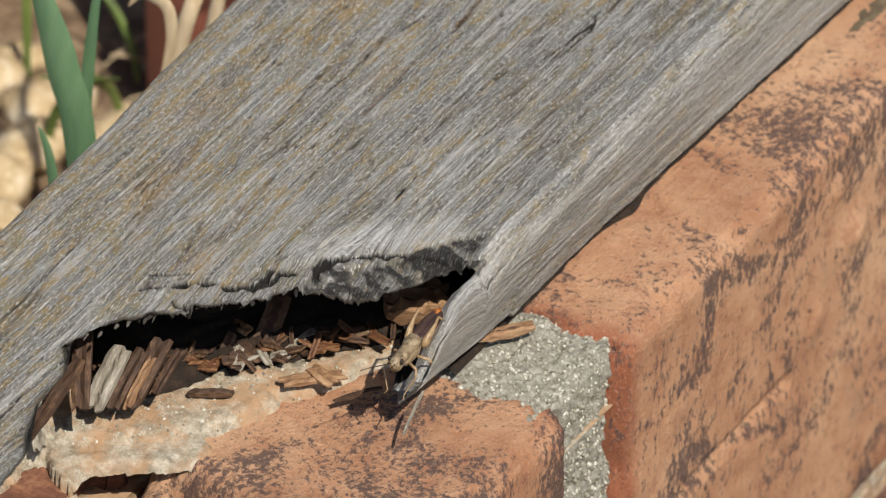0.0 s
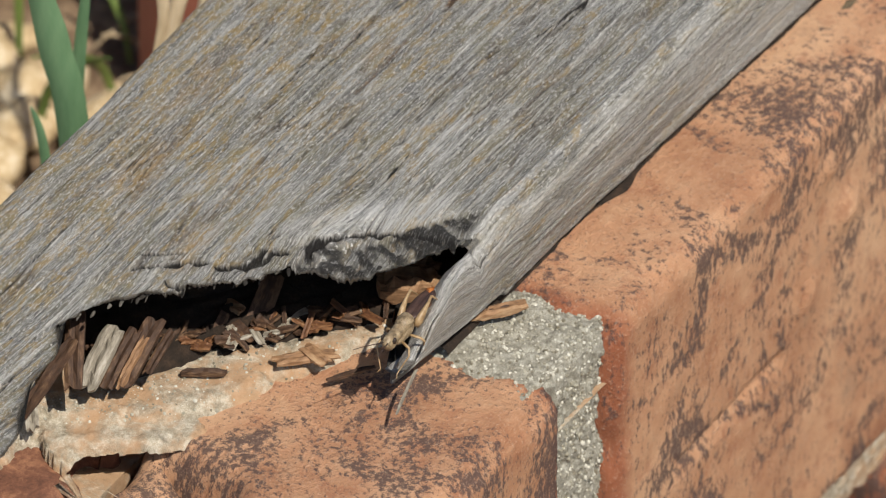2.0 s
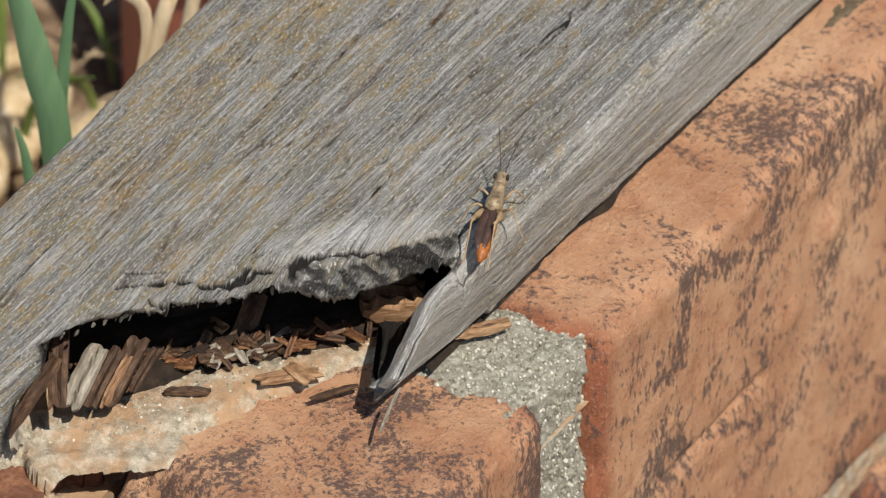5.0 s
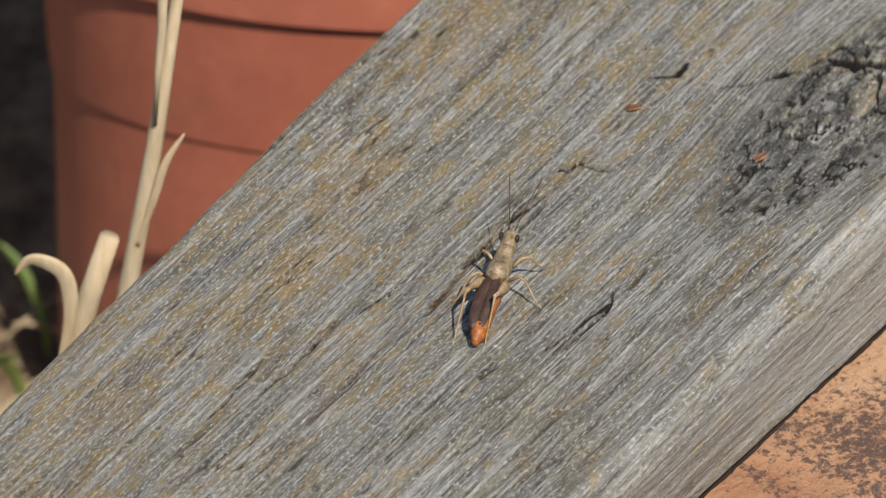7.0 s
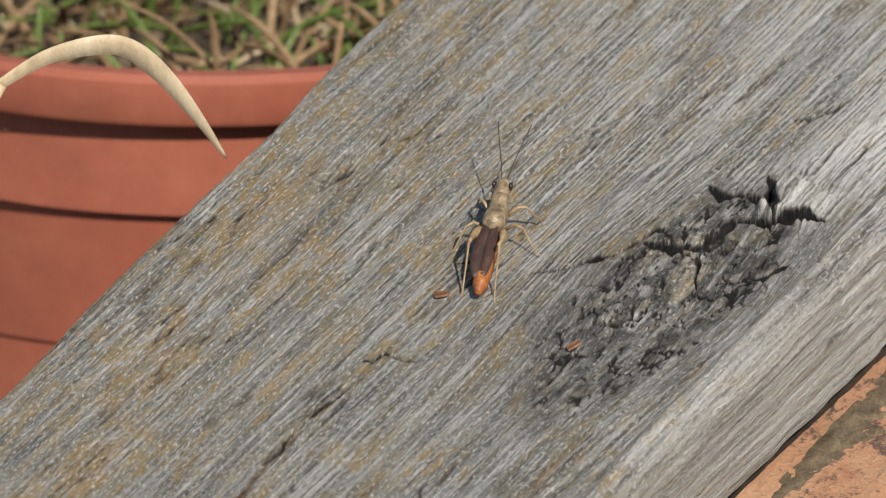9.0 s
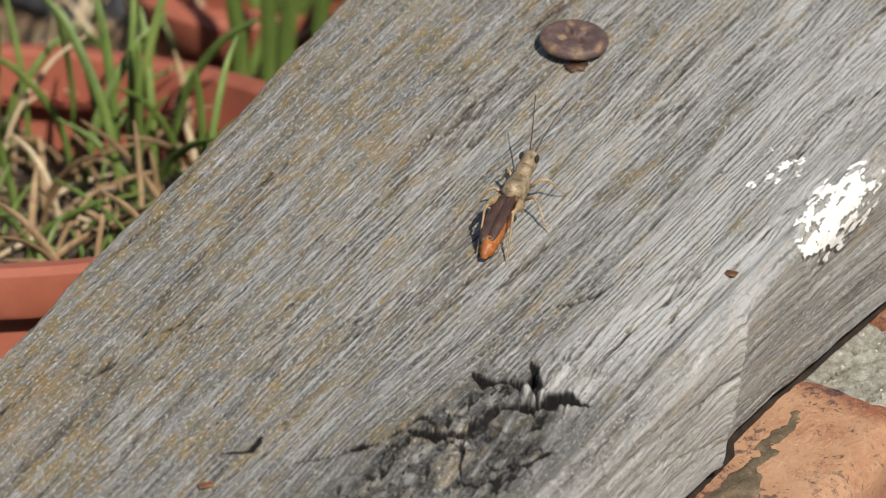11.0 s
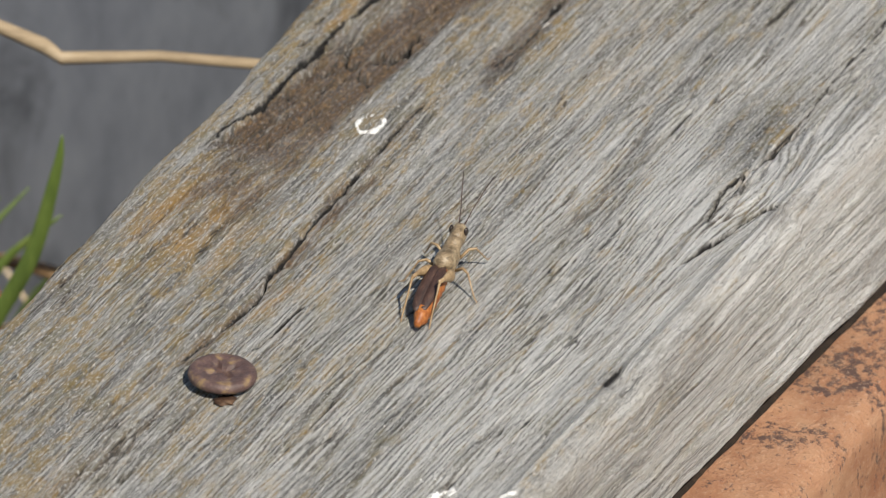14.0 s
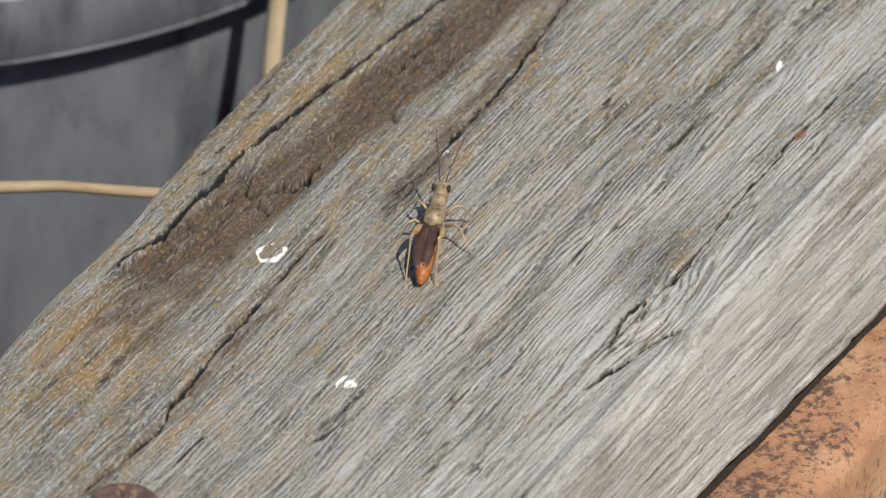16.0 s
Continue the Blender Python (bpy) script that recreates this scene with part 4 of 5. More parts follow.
def brick_wall():
    wall = empty("brick_wall", TURN, "low garden wall of orange bricks on edge with sandy mortar", "wall", kind="structure")
    near = [(-14, -32.5, 23, 6.5, 2.6), (-29.8, -32.5, 10, 7, 1.6), (-21.7, -32.5, 38, 4, 1.6), (-19, -28, 51, 2.5, 1.6), (-88.3, -30, 51, 5, -1.8), (-82.8, -32.5, 16, 5, -0.8), (-107, -28, 51, 7, -3.0), (-107, -10, 51, 6, -2.0), (-107, -32, 20, 6, -2.0)]
    near += [(-82 + 2.6 * k, -32.5, -1.0 + 0.05 * k, 2.2, -2.2) for k in range(17)]
    pits = [(43, 32, 51, 7, -18), (44, 25, 51, 7, -22), (42, 18, 51, 7, -22), (41, 11, 51, 6.5, -20), (38, 6, 51, 5, -12), (22, 30, 51, 20, -8), (8, 12, 51, 16, -7), (-20, 22, 51, 24, -6), (105, -12, 51, 9, -1.2), (100, -28, 51, 6, -1.5), (107, 20, 51, 8, -2)]
    for u, seed, bumps, dz in ((-186, 0.0, near, 0.0), (-419.5, 3.1, pits, -1.5), (45, 7.7, [(-100, -25, 51, 9, -2.5), (-70, -28, 51, 7, 1.5), (-101, -32, 30, 8, -2)], -0.5), (271, 1.3, [], 0.2)):
        me = brick_mesh("brick", (215, 65, 103), bumps, 1.6, 0.5, seed, 5.5 if dz < -1 else 4.0)
        part("brick", me, BRICK, wall, place=pose(u / 1000, -0.0335, (-27.4 - 51.5 + dz) / 1000))
    low = brick_mesh("brick", (215, 65, 103), (), 4.0, 0.5, 4.4)
    for u in (-520, -295, -70, 155):
        part("brick", low, BRICK, wall, place=pose(u / 1000, -0.0335, -0.1915))
    # the cross joints, over the top and down the face
    for k, uj in enumerate((-303.0, -71.0, 158.0)):
        s = np.arange(0, 210, 0.5)
        across = np.arange(-18, 18.01, 0.5)
        A, S = np.meshgrid(across, s, indexing="ij")
        bend = np.clip((S - 92) / 9, 0, 1)
        V = np.where(S < 92, S - 32, 60 + 2.6 * np.sin(bend * math.pi / 2))
        Z = np.where(S < 92, -28.4, -28.4 - 4 * (1 - np.cos(bend * math.pi / 2)) - np.clip(S - 99, 0, 200))
        gritty = fractal((uj + A) / 1.5, S / 1.5, k, 4) - 0.5
        lumps = fractal((uj + A) / 7, S / 7, k + 2, 3) - 0.5
        rise = 1.9 * gritty + 2.0 * lumps
        rise = rise - 0.9 * np.clip(np.abs(A) - 9, 0, 9) * (0.25 + bend)
        Z = Z + rise * (1 - bend)
        V = V + rise * bend
        mortar_sheet("mortar_joint", uj + A, V, Z, wall, "gritty pale grey mortar joint", JOINT)
        if k < 2:
            rng = np.random.RandomState(k)
            n = 2600 if k == 0 else 700
            i, j = rng.randint(4, A.shape[0] - 4, n), rng.randint(120, 330, n)
            sand("sand_grains", list(zip((uj + A)[i, j], V[i, j], Z[i, j])), wall, 0.22 + 0.40 * rng.rand(n) ** 1.5)
    # the bed joint under the upper course
    us, zs = np.arange(-520, 300, 1.0), np.arange(-141, -127, 0.8)
    U, Z = np.meshgrid(us, zs, indexing="ij")
    mortar_sheet("bed_joint", U, 62.6 + 2.4 * (fractal(U / 3, Z / 3, 1, 4) - 0.5), Z, wall, "sandy mortar bed between brick courses")
    # mortar smeared over the hidden side of the top, under the broken board
    us, vs = np.arange(-470, 240, 0.8), np.arange(-30, 64, 0.8)
    U, V = np.meshgrid(us, vs, indexing="ij")
    line = np.interp(us, [-470, -377, -370, -356, -347, -336, -321, -306, -292, -280, 240], [-30, -14, 1, 12, 17, 21, 30, 40, 36, 20, 4])[:, None]
    mask = (line - V) / 5 + 1.7 * (fractal(U / 7, V / 7, 3, 4) - 0.5)
    Z = -31.0 + 4.4 * np.clip(mask, 0, 1) ** 0.7 + 1.2 * (fractal(U / 2, V / 2, 5, 4) - 0.5) + 1.6 * (fractal(U / 14, V / 14, 2, 3) - 0.5) * np.clip(mask, 0, 1)
    Z = np.where((V > 55) | (mask < -0.3), -42, Z)
    # the crust ends in an overhanging edge where the brick below has crumbled out
    hollow, _ = line_distance(U, V, [(-374, -4), (-374, 7), (-378, 13), (-377, 20), (-382, 28)])
    edge = np.interp(us, [-390, -380, -372, -366, -360], [-5, -5, 7, 13, 14])[:, None] + 3.0 * (fractal(U / 4, V / 4, 6, 3) - 0.5)
    near = (hollow < 13) & (us > -392)[:, None]
    Z = np.where(near, np.maximum(Z, -28.3 - 2.5 * np.clip(1 - (edge - V) / 3, 0, 1) ** 2 + 1.4 * (fractal(U / 2, V / 2, 5, 4) - 0.5)), Z)
    stays = ~(near & (V > edge + 0.8))[:-1, :-1]
    V = np.where(near, np.minimum(V, edge), V)
    mortar_sheet("mortar_bed", U, V, Z, wall, "crumbling pale mortar smeared over brick", MORTAR, stays)
    rng = np.random.RandomState(9)
    pick = np.argwhere((mask > 0.25) & (U > -392) & (U < -296) & (V > line - 17))
    pick = pick[rng.choice(len(pick), 900, replace=False)]
    i, j = pick[:, 0], pick[:, 1]
    sand("sand_grains", list(zip(U[i, j], V[i, j], Z[i, j])), wall, 0.12 + 0.40 * rng.rand(900) ** 3)
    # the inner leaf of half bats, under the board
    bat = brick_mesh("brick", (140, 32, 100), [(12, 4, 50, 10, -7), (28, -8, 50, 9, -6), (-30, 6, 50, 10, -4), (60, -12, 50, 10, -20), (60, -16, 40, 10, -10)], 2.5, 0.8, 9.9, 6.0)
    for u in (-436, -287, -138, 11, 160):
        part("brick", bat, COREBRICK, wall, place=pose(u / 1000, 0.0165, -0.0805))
    bm = bmesh.new()
    bmesh.ops.create_cube(bm, size=1, matrix=Matrix.Translation((-0.12, 0.014, -0.140)) @ Matrix.Diagonal((0.80, 0.024, 0.20, 1)))
    part("backing", bm, MORTAR, wall, smooth=False)


brick_wall()


# ---- rotten chips and splinters in the broken end ----
def wood_chip(name, label, u, v, z, length, width, thick, heading, tilt, mat, roll=0.0, seed=1, fibres=4, group="rotten wood chips"):
    """A torn flake of wood with ragged ends and split fibres; heading turns it from the board's run towards the sunny side."""
    bm = bmesh.new()
    rng = random.Random(seed)
    n, m = 9, fibres
    tops, lows = [], []
    ends = [(-0.5 - 0.10 * rng.random(), 0.5 + 0.12 * rng.random()) for _ in range(m + 1)]
    for j in range(m + 1):
        q = j / m - 0.5
        a, b = ends[j]
        row_t, row_l = [], []
        for i in range(n + 1):
            s = a + (b - a) * i / n
            waist = 1 - 0.35 * abs(s) ** 2 * (0.5 + rng.random())
            bend = 0.05 * math.sin(s * 3 + seed) * length
            h = thick * (0.5 + 0.22 * rng.random() * (1 if j % 2 else -1)) * (1 - 0.5 * (abs(s) > 0.42))
            row_t.append(bm.verts.new((s * length, q * width * waist + 0.03 * length * s * s, bend * 0.4 + h)))
            row_l.append(bm.verts.new((s * length, q * width * waist * 0.95 + 0.03 * length * s * s, bend * 0.4 - h * 0.8)))
        tops.append(row_t)
        lows.append(row_l)
    for j in range(m):
        for i in range(n):
            bm.faces.new((tops[j][i], tops[j][i + 1], tops[j + 1][i + 1], tops[j + 1][i]))
            bm.faces.new((lows[j][i], lows[j + 1][i], lows[j + 1][i + 1], lows[j][i + 1]))
    for i in range(n):
        bm.faces.new((tops[0][i], lows[0][i], lows[0][i + 1], tops[0][i + 1]))
        bm.faces.new((tops[m][i], tops[m][i + 1], lows[m][i + 1], lows[m][i]))
    for j in range(m):
        bm.faces.new((tops[j][0], tops[j + 1][0], lows[j + 1][0], lows[j][0]))
        bm.faces.new((tops[j][n], lows[j][n], lows[j + 1][n], tops[j + 1][n]))
    bmesh.ops.scale(bm, vec=(0.001, 0.001, 0.001), verts=bm.verts[:])
    place = Matrix.Translation(at(u, v, z)) @ pose(0, 0, 0, 0, 0, 62 - heading) @ pose(0, 0, 0, roll, tilt, 0)
    return tagged(part(name, bm, mat, None, label, False, place), category="wood chip", group=group)


def chips():
    wood_chip("wood_splinter", "grey weathered splinter leaning from the broken board", -367, -9.5, -16.5, 12.5, 5.0, 1.8, 184, 38, GREYCHIP, 8, 3)
    wood_chip("wood_splinter", "brown split splinter leaning from the broken board", -361.5, -4.0, -16.5, 13.5, 4.4, 1.8, 186, 38, ROT, -8, 4)
    wood_chip("wood_splinter", "dark brown splinter leaning from the broken board", -364.4, -6.6, -17.2, 11.5, 3.4, 1.6, 184, 38, ROT, 0, 5)
    wood_chip("wood_splinter", "rusty brown splinter leaning from the broken board", -364.0, -4.0, -17.6, 10, 1.8, 1.6, 187, 38, FRESH, 14, 22)
    wood_chip("wood_splinter", "grey-brown splinter leaning from the broken board", -358, -1.5, -18.0, 9, 2.0, 1.4, 188, 36, ROT, -14, 23)
    wood_chip("wood_splinter", "long dark splinter along the rotted edge", -384, -11, -11, 20, 3.0, 2.0, 176, 14, ROT, 25, 24)
    wood_chip("wood_splinter", "dark brown splinter at the rotted edge", -371, -13, -12, 17, 4.0, 1.6, 150, 30, ROT, 12, 6)
    wood_chip("wood_chip", "short reddish-brown wood stick on mortar", -351, 4.4, -25.4, 8.4, 1.7, 1.5, 61, 0, ROT, 0, 7)
    wood_chip("wood_chip", "pale tan wood flake on mortar", -336.5, 19.2, -25.2, 11.5, 3.0, 1.3, 46, 0, FRESH, 6, 8)
    wood_chip("wood_chip", "tan wood flake on mortar", -335.5, 20.8, -24.4, 6, 3.4, 1.0, 107, 3, FRESH, 0, 9)
    wood_chip("wood_block", "tan broken block of fibrous wood beside the sliver", -308, 26, -21.5, 11.5, 12, 6.0, 52, 4, FRESH, 0, 10, 6)
    wood_chip("wood_splinter", "tan split stick under the board edge", -302.5, 43.5, -25.6, 11, 3.0, 1.8, 38, 0, FRESH, 0, 11)
    wood_chip("wood_splinter", "thin tan stick under the board edge", -304.5, 41.0, -25.8, 12, 1.6, 1.4, 42, 0, ROT, 0, 12)
    wood_chip("wood_chip", "curled rusty-brown wood flake standing in the hollow", -329, 4.5, -22.5, 12, 4.6, 1.0, -6, -32, ROT, 30, 13)
    wood_chip("wood_chip", "grey-brown wood sliver in the hollow", -328.8, 11.4, -24.6, 10, 2.4, 1.0, 10, -6, GREYCHIP, 12, 14)
    wood_chip("wood_chip", "dark brown wood sliver in the hollow", -324.8, 14.8, -24.4, 10.5, 2.4, 1.0, 9, -8, ROT, -14, 15)
    wood_chip("wood_chip", "small brown wood flake in the hollow", -340, -0.4, -24.8, 6.4, 2.6, 0.9, 12, -4, ROT, 10, 16)
    wood_chip("wood_chip", "small brown wood flake in the hollow", -346, -5.6, -24.6, 6.3, 2.8, 0.9, 21, -4, ROT, -10, 17)
    wood_chip("wood_chip", "upright reddish wood crumb in the hollow", -331, -2.4, -23.6, 9, 2.6, 1.2, 113, -10, FRESH, 20, 18)
    wood_chip("wood_splinter", "olive stub of bark by the broken end", -379, -19, -22, 14, 3.0, 2.6, 142, 24, GREYCHIP, 0, 19)
    wood_chip("wood_splinter", "thin brown twig lying on brick", -335, 29.0, -26.2, 9.0, 1.3, 0.8, 34, 0, ROT, 0, 20)
    wood_chip("wood_splinter", "needle-thin grey splinter hanging from the sliver tip", -341.5, 46.0, -19.5, 9, 0.6, 0.5, 176, 30, GREYCHIP, 0, 21)
    rng = random.Random(11)
    for k in range(80):
        u, v = rng.uniform(-362, -312), 0
        v = np.interp(u, [-362, -352, -312], [-13, -7, 32]) + rng.uniform(-7, 2.0)
        wood_chip("wood_crumb", "small dark brown crumb of rotten wood", u, v, -24.3 + 1.2 * rng.random(), rng.uniform(2.2, 6.5), rng.uniform(0.9, 2.4), rng.uniform(0.5, 1.0),
                  rng.uniform(-40, 140), rng.uniform(-32, 32), rng.choice((ROT, ROT, ROT, RUSTY, RUSTY, GREYCHIP)), rng.uniform(-40, 40), 30 + k, 3, "crumbs of rotten wood")


chips()


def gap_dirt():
    """Black-brown strip painting the gap's shade between board and bricks, ragged along the edge."""
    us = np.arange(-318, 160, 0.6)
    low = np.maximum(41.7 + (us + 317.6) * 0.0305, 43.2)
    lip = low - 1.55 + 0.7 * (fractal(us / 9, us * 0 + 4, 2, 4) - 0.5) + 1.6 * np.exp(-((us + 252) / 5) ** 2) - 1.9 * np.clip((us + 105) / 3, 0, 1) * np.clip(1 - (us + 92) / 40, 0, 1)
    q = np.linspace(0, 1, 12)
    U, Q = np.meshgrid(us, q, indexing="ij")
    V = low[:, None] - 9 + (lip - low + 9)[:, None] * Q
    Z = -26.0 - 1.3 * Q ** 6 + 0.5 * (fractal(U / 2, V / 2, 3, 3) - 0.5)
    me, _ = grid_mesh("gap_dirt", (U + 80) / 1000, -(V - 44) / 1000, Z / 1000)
    tagged(part("gap_dirt", me, SHADE_FILL, None, "black-brown strip painting the shade in the gap under the board", place=TURN @ pose(-0.080, -0.044, 0)), category="dirt", kind="stuff")


gap_dirt()


def moss_strip():
    us, vs = np.arange(-180, -84, 0.7), np.arange(48, 66, 0.6)
    U, V = np.meshgrid(us, vs, indexing="ij")
    hump = np.clip(1.2 - np.abs(V - 50) / 8 - np.abs(U + 130) / 60 + 1.2 * (fractal(U / 8, V / 5, 2, 4) - 0.5), 0, 1)
    Z = -28.6 + 2.2 * hump + 0.7 * (fractal(U / 1.5, V / 1.5, 4, 3) - 0.5)
    keep = hump[:-1, :-1] > 0.05
    me, _ = grid_mesh("moss", (U + 130) / 1000, -(V - 52) / 1000, Z / 1000, keep)
    tagged(part("moss", me, MOSS, None, "brown-olive dry moss between board and brick", place=TURN @ pose(-0.130, -0.052, 0)), category="moss", kind="stuff")


moss_strip()


# ---- the screw in the board ----
def rusty_screw():
    base = at(-48.6, -14.6, 0.0) + Vector((0, -0.0042, 0))
    thing = empty("rusty_screw", Matrix.Translation(base), "rusty brown flat-headed screw standing proud of the board", "screw")
    bm = bmesh.new()
    profile = [(0.4, 1.2), (2.2, 1.15), (5.0, 1.35), (5.9, 1.9), (6.1, 2.5), (5.95, 3.1), (5.5, 3.5), (4.8, 3.62), (4.2, 3.5), (3.6, 3.42), (3.0, 3.45), (2.5, 3.5), (2.0, 3.5), (1.5, 3.5), (1.0, 3.5), (0.5, 3.5), (0.1, 3.5)]
    lathe(bm, profile, 72)
    for v in bm.verts:
        r = math.hypot(v.co.x, v.co.y)
        if v.co.z > 3.3 and r < 2.7:
            a = math.atan2(v.co.y, v.co.x) - 0.5
            arm = abs(math.sin(2 * a)) * r
            v.co.z -= 0.9 if arm < 1.1 else 0.0
        v.co.z += 0.10 * noise.noise(v.co * 0.9) + 0.05 * noise.noise(v.co * 2.7)
    bmesh.ops.scale(bm, vec=(0.00093, 0.00093, 0.00093), verts=bm.verts[:])
    part("screw_head", bm, IRON, thing, place=pose(0, 0, -0.0006, -3, 3, 0))
    bm = lathe(bmesh.new(), [(0.0016, -0.012), (0.0022, -0.002), (0.0022, 0.0), (0.0024, 0.0012)], 20)
    part("shank", bm, IRON, thing)
    clump = bmesh.new()
    bmesh.ops.create_icosphere(clump, subdivisions=3, radius=1)
    for v in clump.verts:
        v.co *= 1 + 0.7 * noise.noise(v.co * 1.9)
        v.co = Vector((v.co.x * 1.7, v.co.y * 1.3, v.co.z * 0.35)) / 1000
    tagged(part("rust_flake", clump, ROT, None, "brown crumb of rust and dirt under the screw head", place=Matrix.Translation(base + Vector((0.0007, -0.0052, 0.0002)))), category="crumb")


rusty_screw()


# ---- white droppings and small marks on the board ----
def splat(name, label, u0, v0, du, dv, thresh, seed, ring=0.0):
    """A thin crusty white patch with holes that follows the wood's height."""
    us, vs = np.arange(u0 - du, u0 + du, 0.35), np.arange(v0 - dv, v0 + dv, 0.25)
    U, V = np.meshgrid(us, vs, indexing="ij")
    z, w, *_ = board_top(np.array(U), np.minimum(V, 42.0))
    bend = np.clip((V - 42) / 5, 0, math.pi / 2)
    z = z + 5 * (np.cos(bend) - 1) - np.clip(V - 49.85, 0, 9)
    Y = np.where(V > 42, 42 + 5 * np.sin(bend), V) + 0.15 * np.sin(bend)
    d = np.hypot((U - u0) / du, (V - v0) / dv)
    blot = 1.7 * (fractal(U / 2.4, V / 0.9, seed, 5) - 0.5) + 0.5 * (0.60 - d)
    if ring:
        blot = 0.5 - np.abs(d - ring) * 3.4 + 1.7 * (fractal(U / 2, V / 2, seed, 3) - 0.5)
    Z = z + 0.05 + 0.2 * np.clip(blot - thresh, 0, 0.5)
    keep = (blot[:-1, :-1] > thresh) & (d[:-1, :-1] < 1)
    me, _ = grid_mesh(name, (U - u0) / 1000, -(Y - v0) / 1000, Z / 1000, keep)
    ob = part(name, me, CHALK, None, label, place=TURN @ pose(u0 / 1000, -v0 / 1000, 0))
    return tagged(ob, category="bird dropping")


def droppings():
    splat("bird_dropping", "white broken bird dropping dried on the board", -66, 32.5, 8, 5, 0.20, 1)
    splat("bird_dropping", "large white bird dropping dried on the board edge", -69, 46.5, 14, 6, -0.03, 2)
    splat("bird_dropping", "small white ring of dried dropping", 28, -28.9, 4.4, 2.9, 0.22, 3, 0.68)
    splat("bird_dropping", "tiny white fleck on the board", -2, 1.5, 2.6, 1.8, 0.06, 4)
    splat("bird_dropping", "tiny white fleck on the board", 70, -18, 1.6, 1.1, 0.0, 5)
    splat("bird_dropping", "tiny white fleck on the board", 121, 19.7, 1.8, 1.2, -0.05, 6)


droppings()

for u, v, turn in ((-187, 22.2, 30), (-96, 40.5, 100), (-186, -2.0, 60), (102, 33.4, 20)):
    wood_chip("leaf_scale", "tiny reddish-brown leaf scale on the board", u, v, 0.4, 2.1, 1.1, 0.35, turn, -14, RUSTY, 20, int(turn), 3, "leaf scales")


# ---- pots behind the wall ----
def plant_pot(name, label, mat, x, y, z_rim, radius, height, bands, soil=True, lean=0):
    back = Vector((0, math.sin(radians(lean)), math.cos(radians(lean)))) * height
    thing = empty(name, pose(x, y - back.y, z_rim - back.z, -lean), label, "plant pot")
    r, h = radius, height
    drop = bands[0][0]
    # the rim, a thick ring of its own
    ring = [(r - 0.0006, h - drop), (r, h - drop + 0.0008), (r, h - 0.0012), (r - 0.0012, h), (r - 0.0042, h), (r - 0.0052, h - 0.0010), (r - 0.0056, h - drop)]
    rim = mesh_of(lathe(bmesh.new(), ring, 128, True), "pot_rim")
    rim.set_sharp_from_angle(angle=radians(40))
    part("pot_rim", rim, mat, thing)
    level = h - drop
    outer = []
    for deep, inset in bands[1:]:
        outer += [(r - inset, level), (r - inset, level - deep)]
        level -= deep
    last = bands[-1][1] + 0.0045
    prof = [(r * 0.80, 0.0), (r * 0.82, 0.002), (r - last, level)] + outer[::-1] + [(r - last - 0.0006, h - drop), (r - 0.0056, h - drop), (r * 0.86, h - 0.05), (0.001, h - 0.051)]
    body = mesh_of(lathe(bmesh.new(), prof, 128), "pot_body")
    body.set_sharp_from_angle(angle=radians(32))
    part("pot_body", body, mat, thing)
    if soil:
        rr = np.linspace(0.0005, r - 0.0065, 30)
        aa = np.linspace(0, 2 * math.pi, 73)[:-1]
        R, A = np.meshgrid(rr, aa, indexing="ij")
        X, Y = R * np.cos(A), R * np.sin(A)
        Z = h - 0.016 + 0.010 * (fractal(X * 130 + 9, Y * 130 + 9, 2, 4) - 0.5)
        me, _ = grid_mesh("potting_soil", X, Y, Z, wrap=True)
        part("potting_soil", me, SOIL, thing, "dry dark potting soil")
    return thing


plant_pot("terracotta_pot", "round terracotta plant pot with a stepped rim, leaning back", TERRACOTTA, -0.141, 0.0105, -0.0566, 0.070, 0.115, ((0.0085, 0.0), (0.0167, 0.0052)), True, 18)
plant_pot("small_terracotta_pot", "small terracotta pot half hidden by grass", TERRACOTTA, -0.099, 0.128, -0.094, 0.0205, 0.066, ((0.008, 0.0),), False)
plant_pot("grey_pot", "large slate-grey plant pot with a rolled rim", SLATE, -0.090, 0.292, -0.033, 0.120, 0.127, ((0.014, 0.0), (0.0005, 0.0001)), False)
# added black shape that stands in for the dark gap beside the terracotta pot
plant_pot("dark_gap_pot", "black pot shape added to fill the dark gap beside the terracotta pot", BLACK, -0.275, 0.085, -0.05, 0.062, 0.110, ((0.012, 0.0),), False)


# ---- ground, pebbles and plants ----
def ground_sheet():
    s = np.linspace(-1, 1, 241)
    line = np.sinh(s * 8.2) / math.sinh(8.2) * 400
    X, Y = np.meshgrid(line, line, indexing="ij")
    near = np.exp(-(X ** 2 + Y ** 2) / 0.5)
    Z = -0.16 + 0.02 * near * (fractal(X * 40 + 50, Y * 40 + 50, 1, 4) - 0.5)
    me, _ = grid_mesh("ground", X, Y, Z)
    tagged(part("ground", me, GROUND, None, "bare dry garden soil with bits of straw"), category="ground", kind="structure")


ground_sheet()


def pebble(x, y, z, size, seed, mat=None):
    bm = bmesh.new()
    bmesh.ops.create_icosphere(bm, subdivisions=3, radius=1)
    for v in bm.verts:
        v.co *= 1 + 0.30 * noise.noise(v.co * 0.9 + Vector((seed, 0, 0))) + 0.08 * noise.noise(v.co * 3)
        v.co = Vector((v.co.x * size, v.co.y * size * 0.8, v.co.z * size * 0.6))
    ob = part("pebble", bm, mat or PEBBLE, None, "pale tan pebble on the soil", place=pose(x, y, z, 0, 0, seed * 50))
    return tagged(ob, category="stone", group="pebbles")


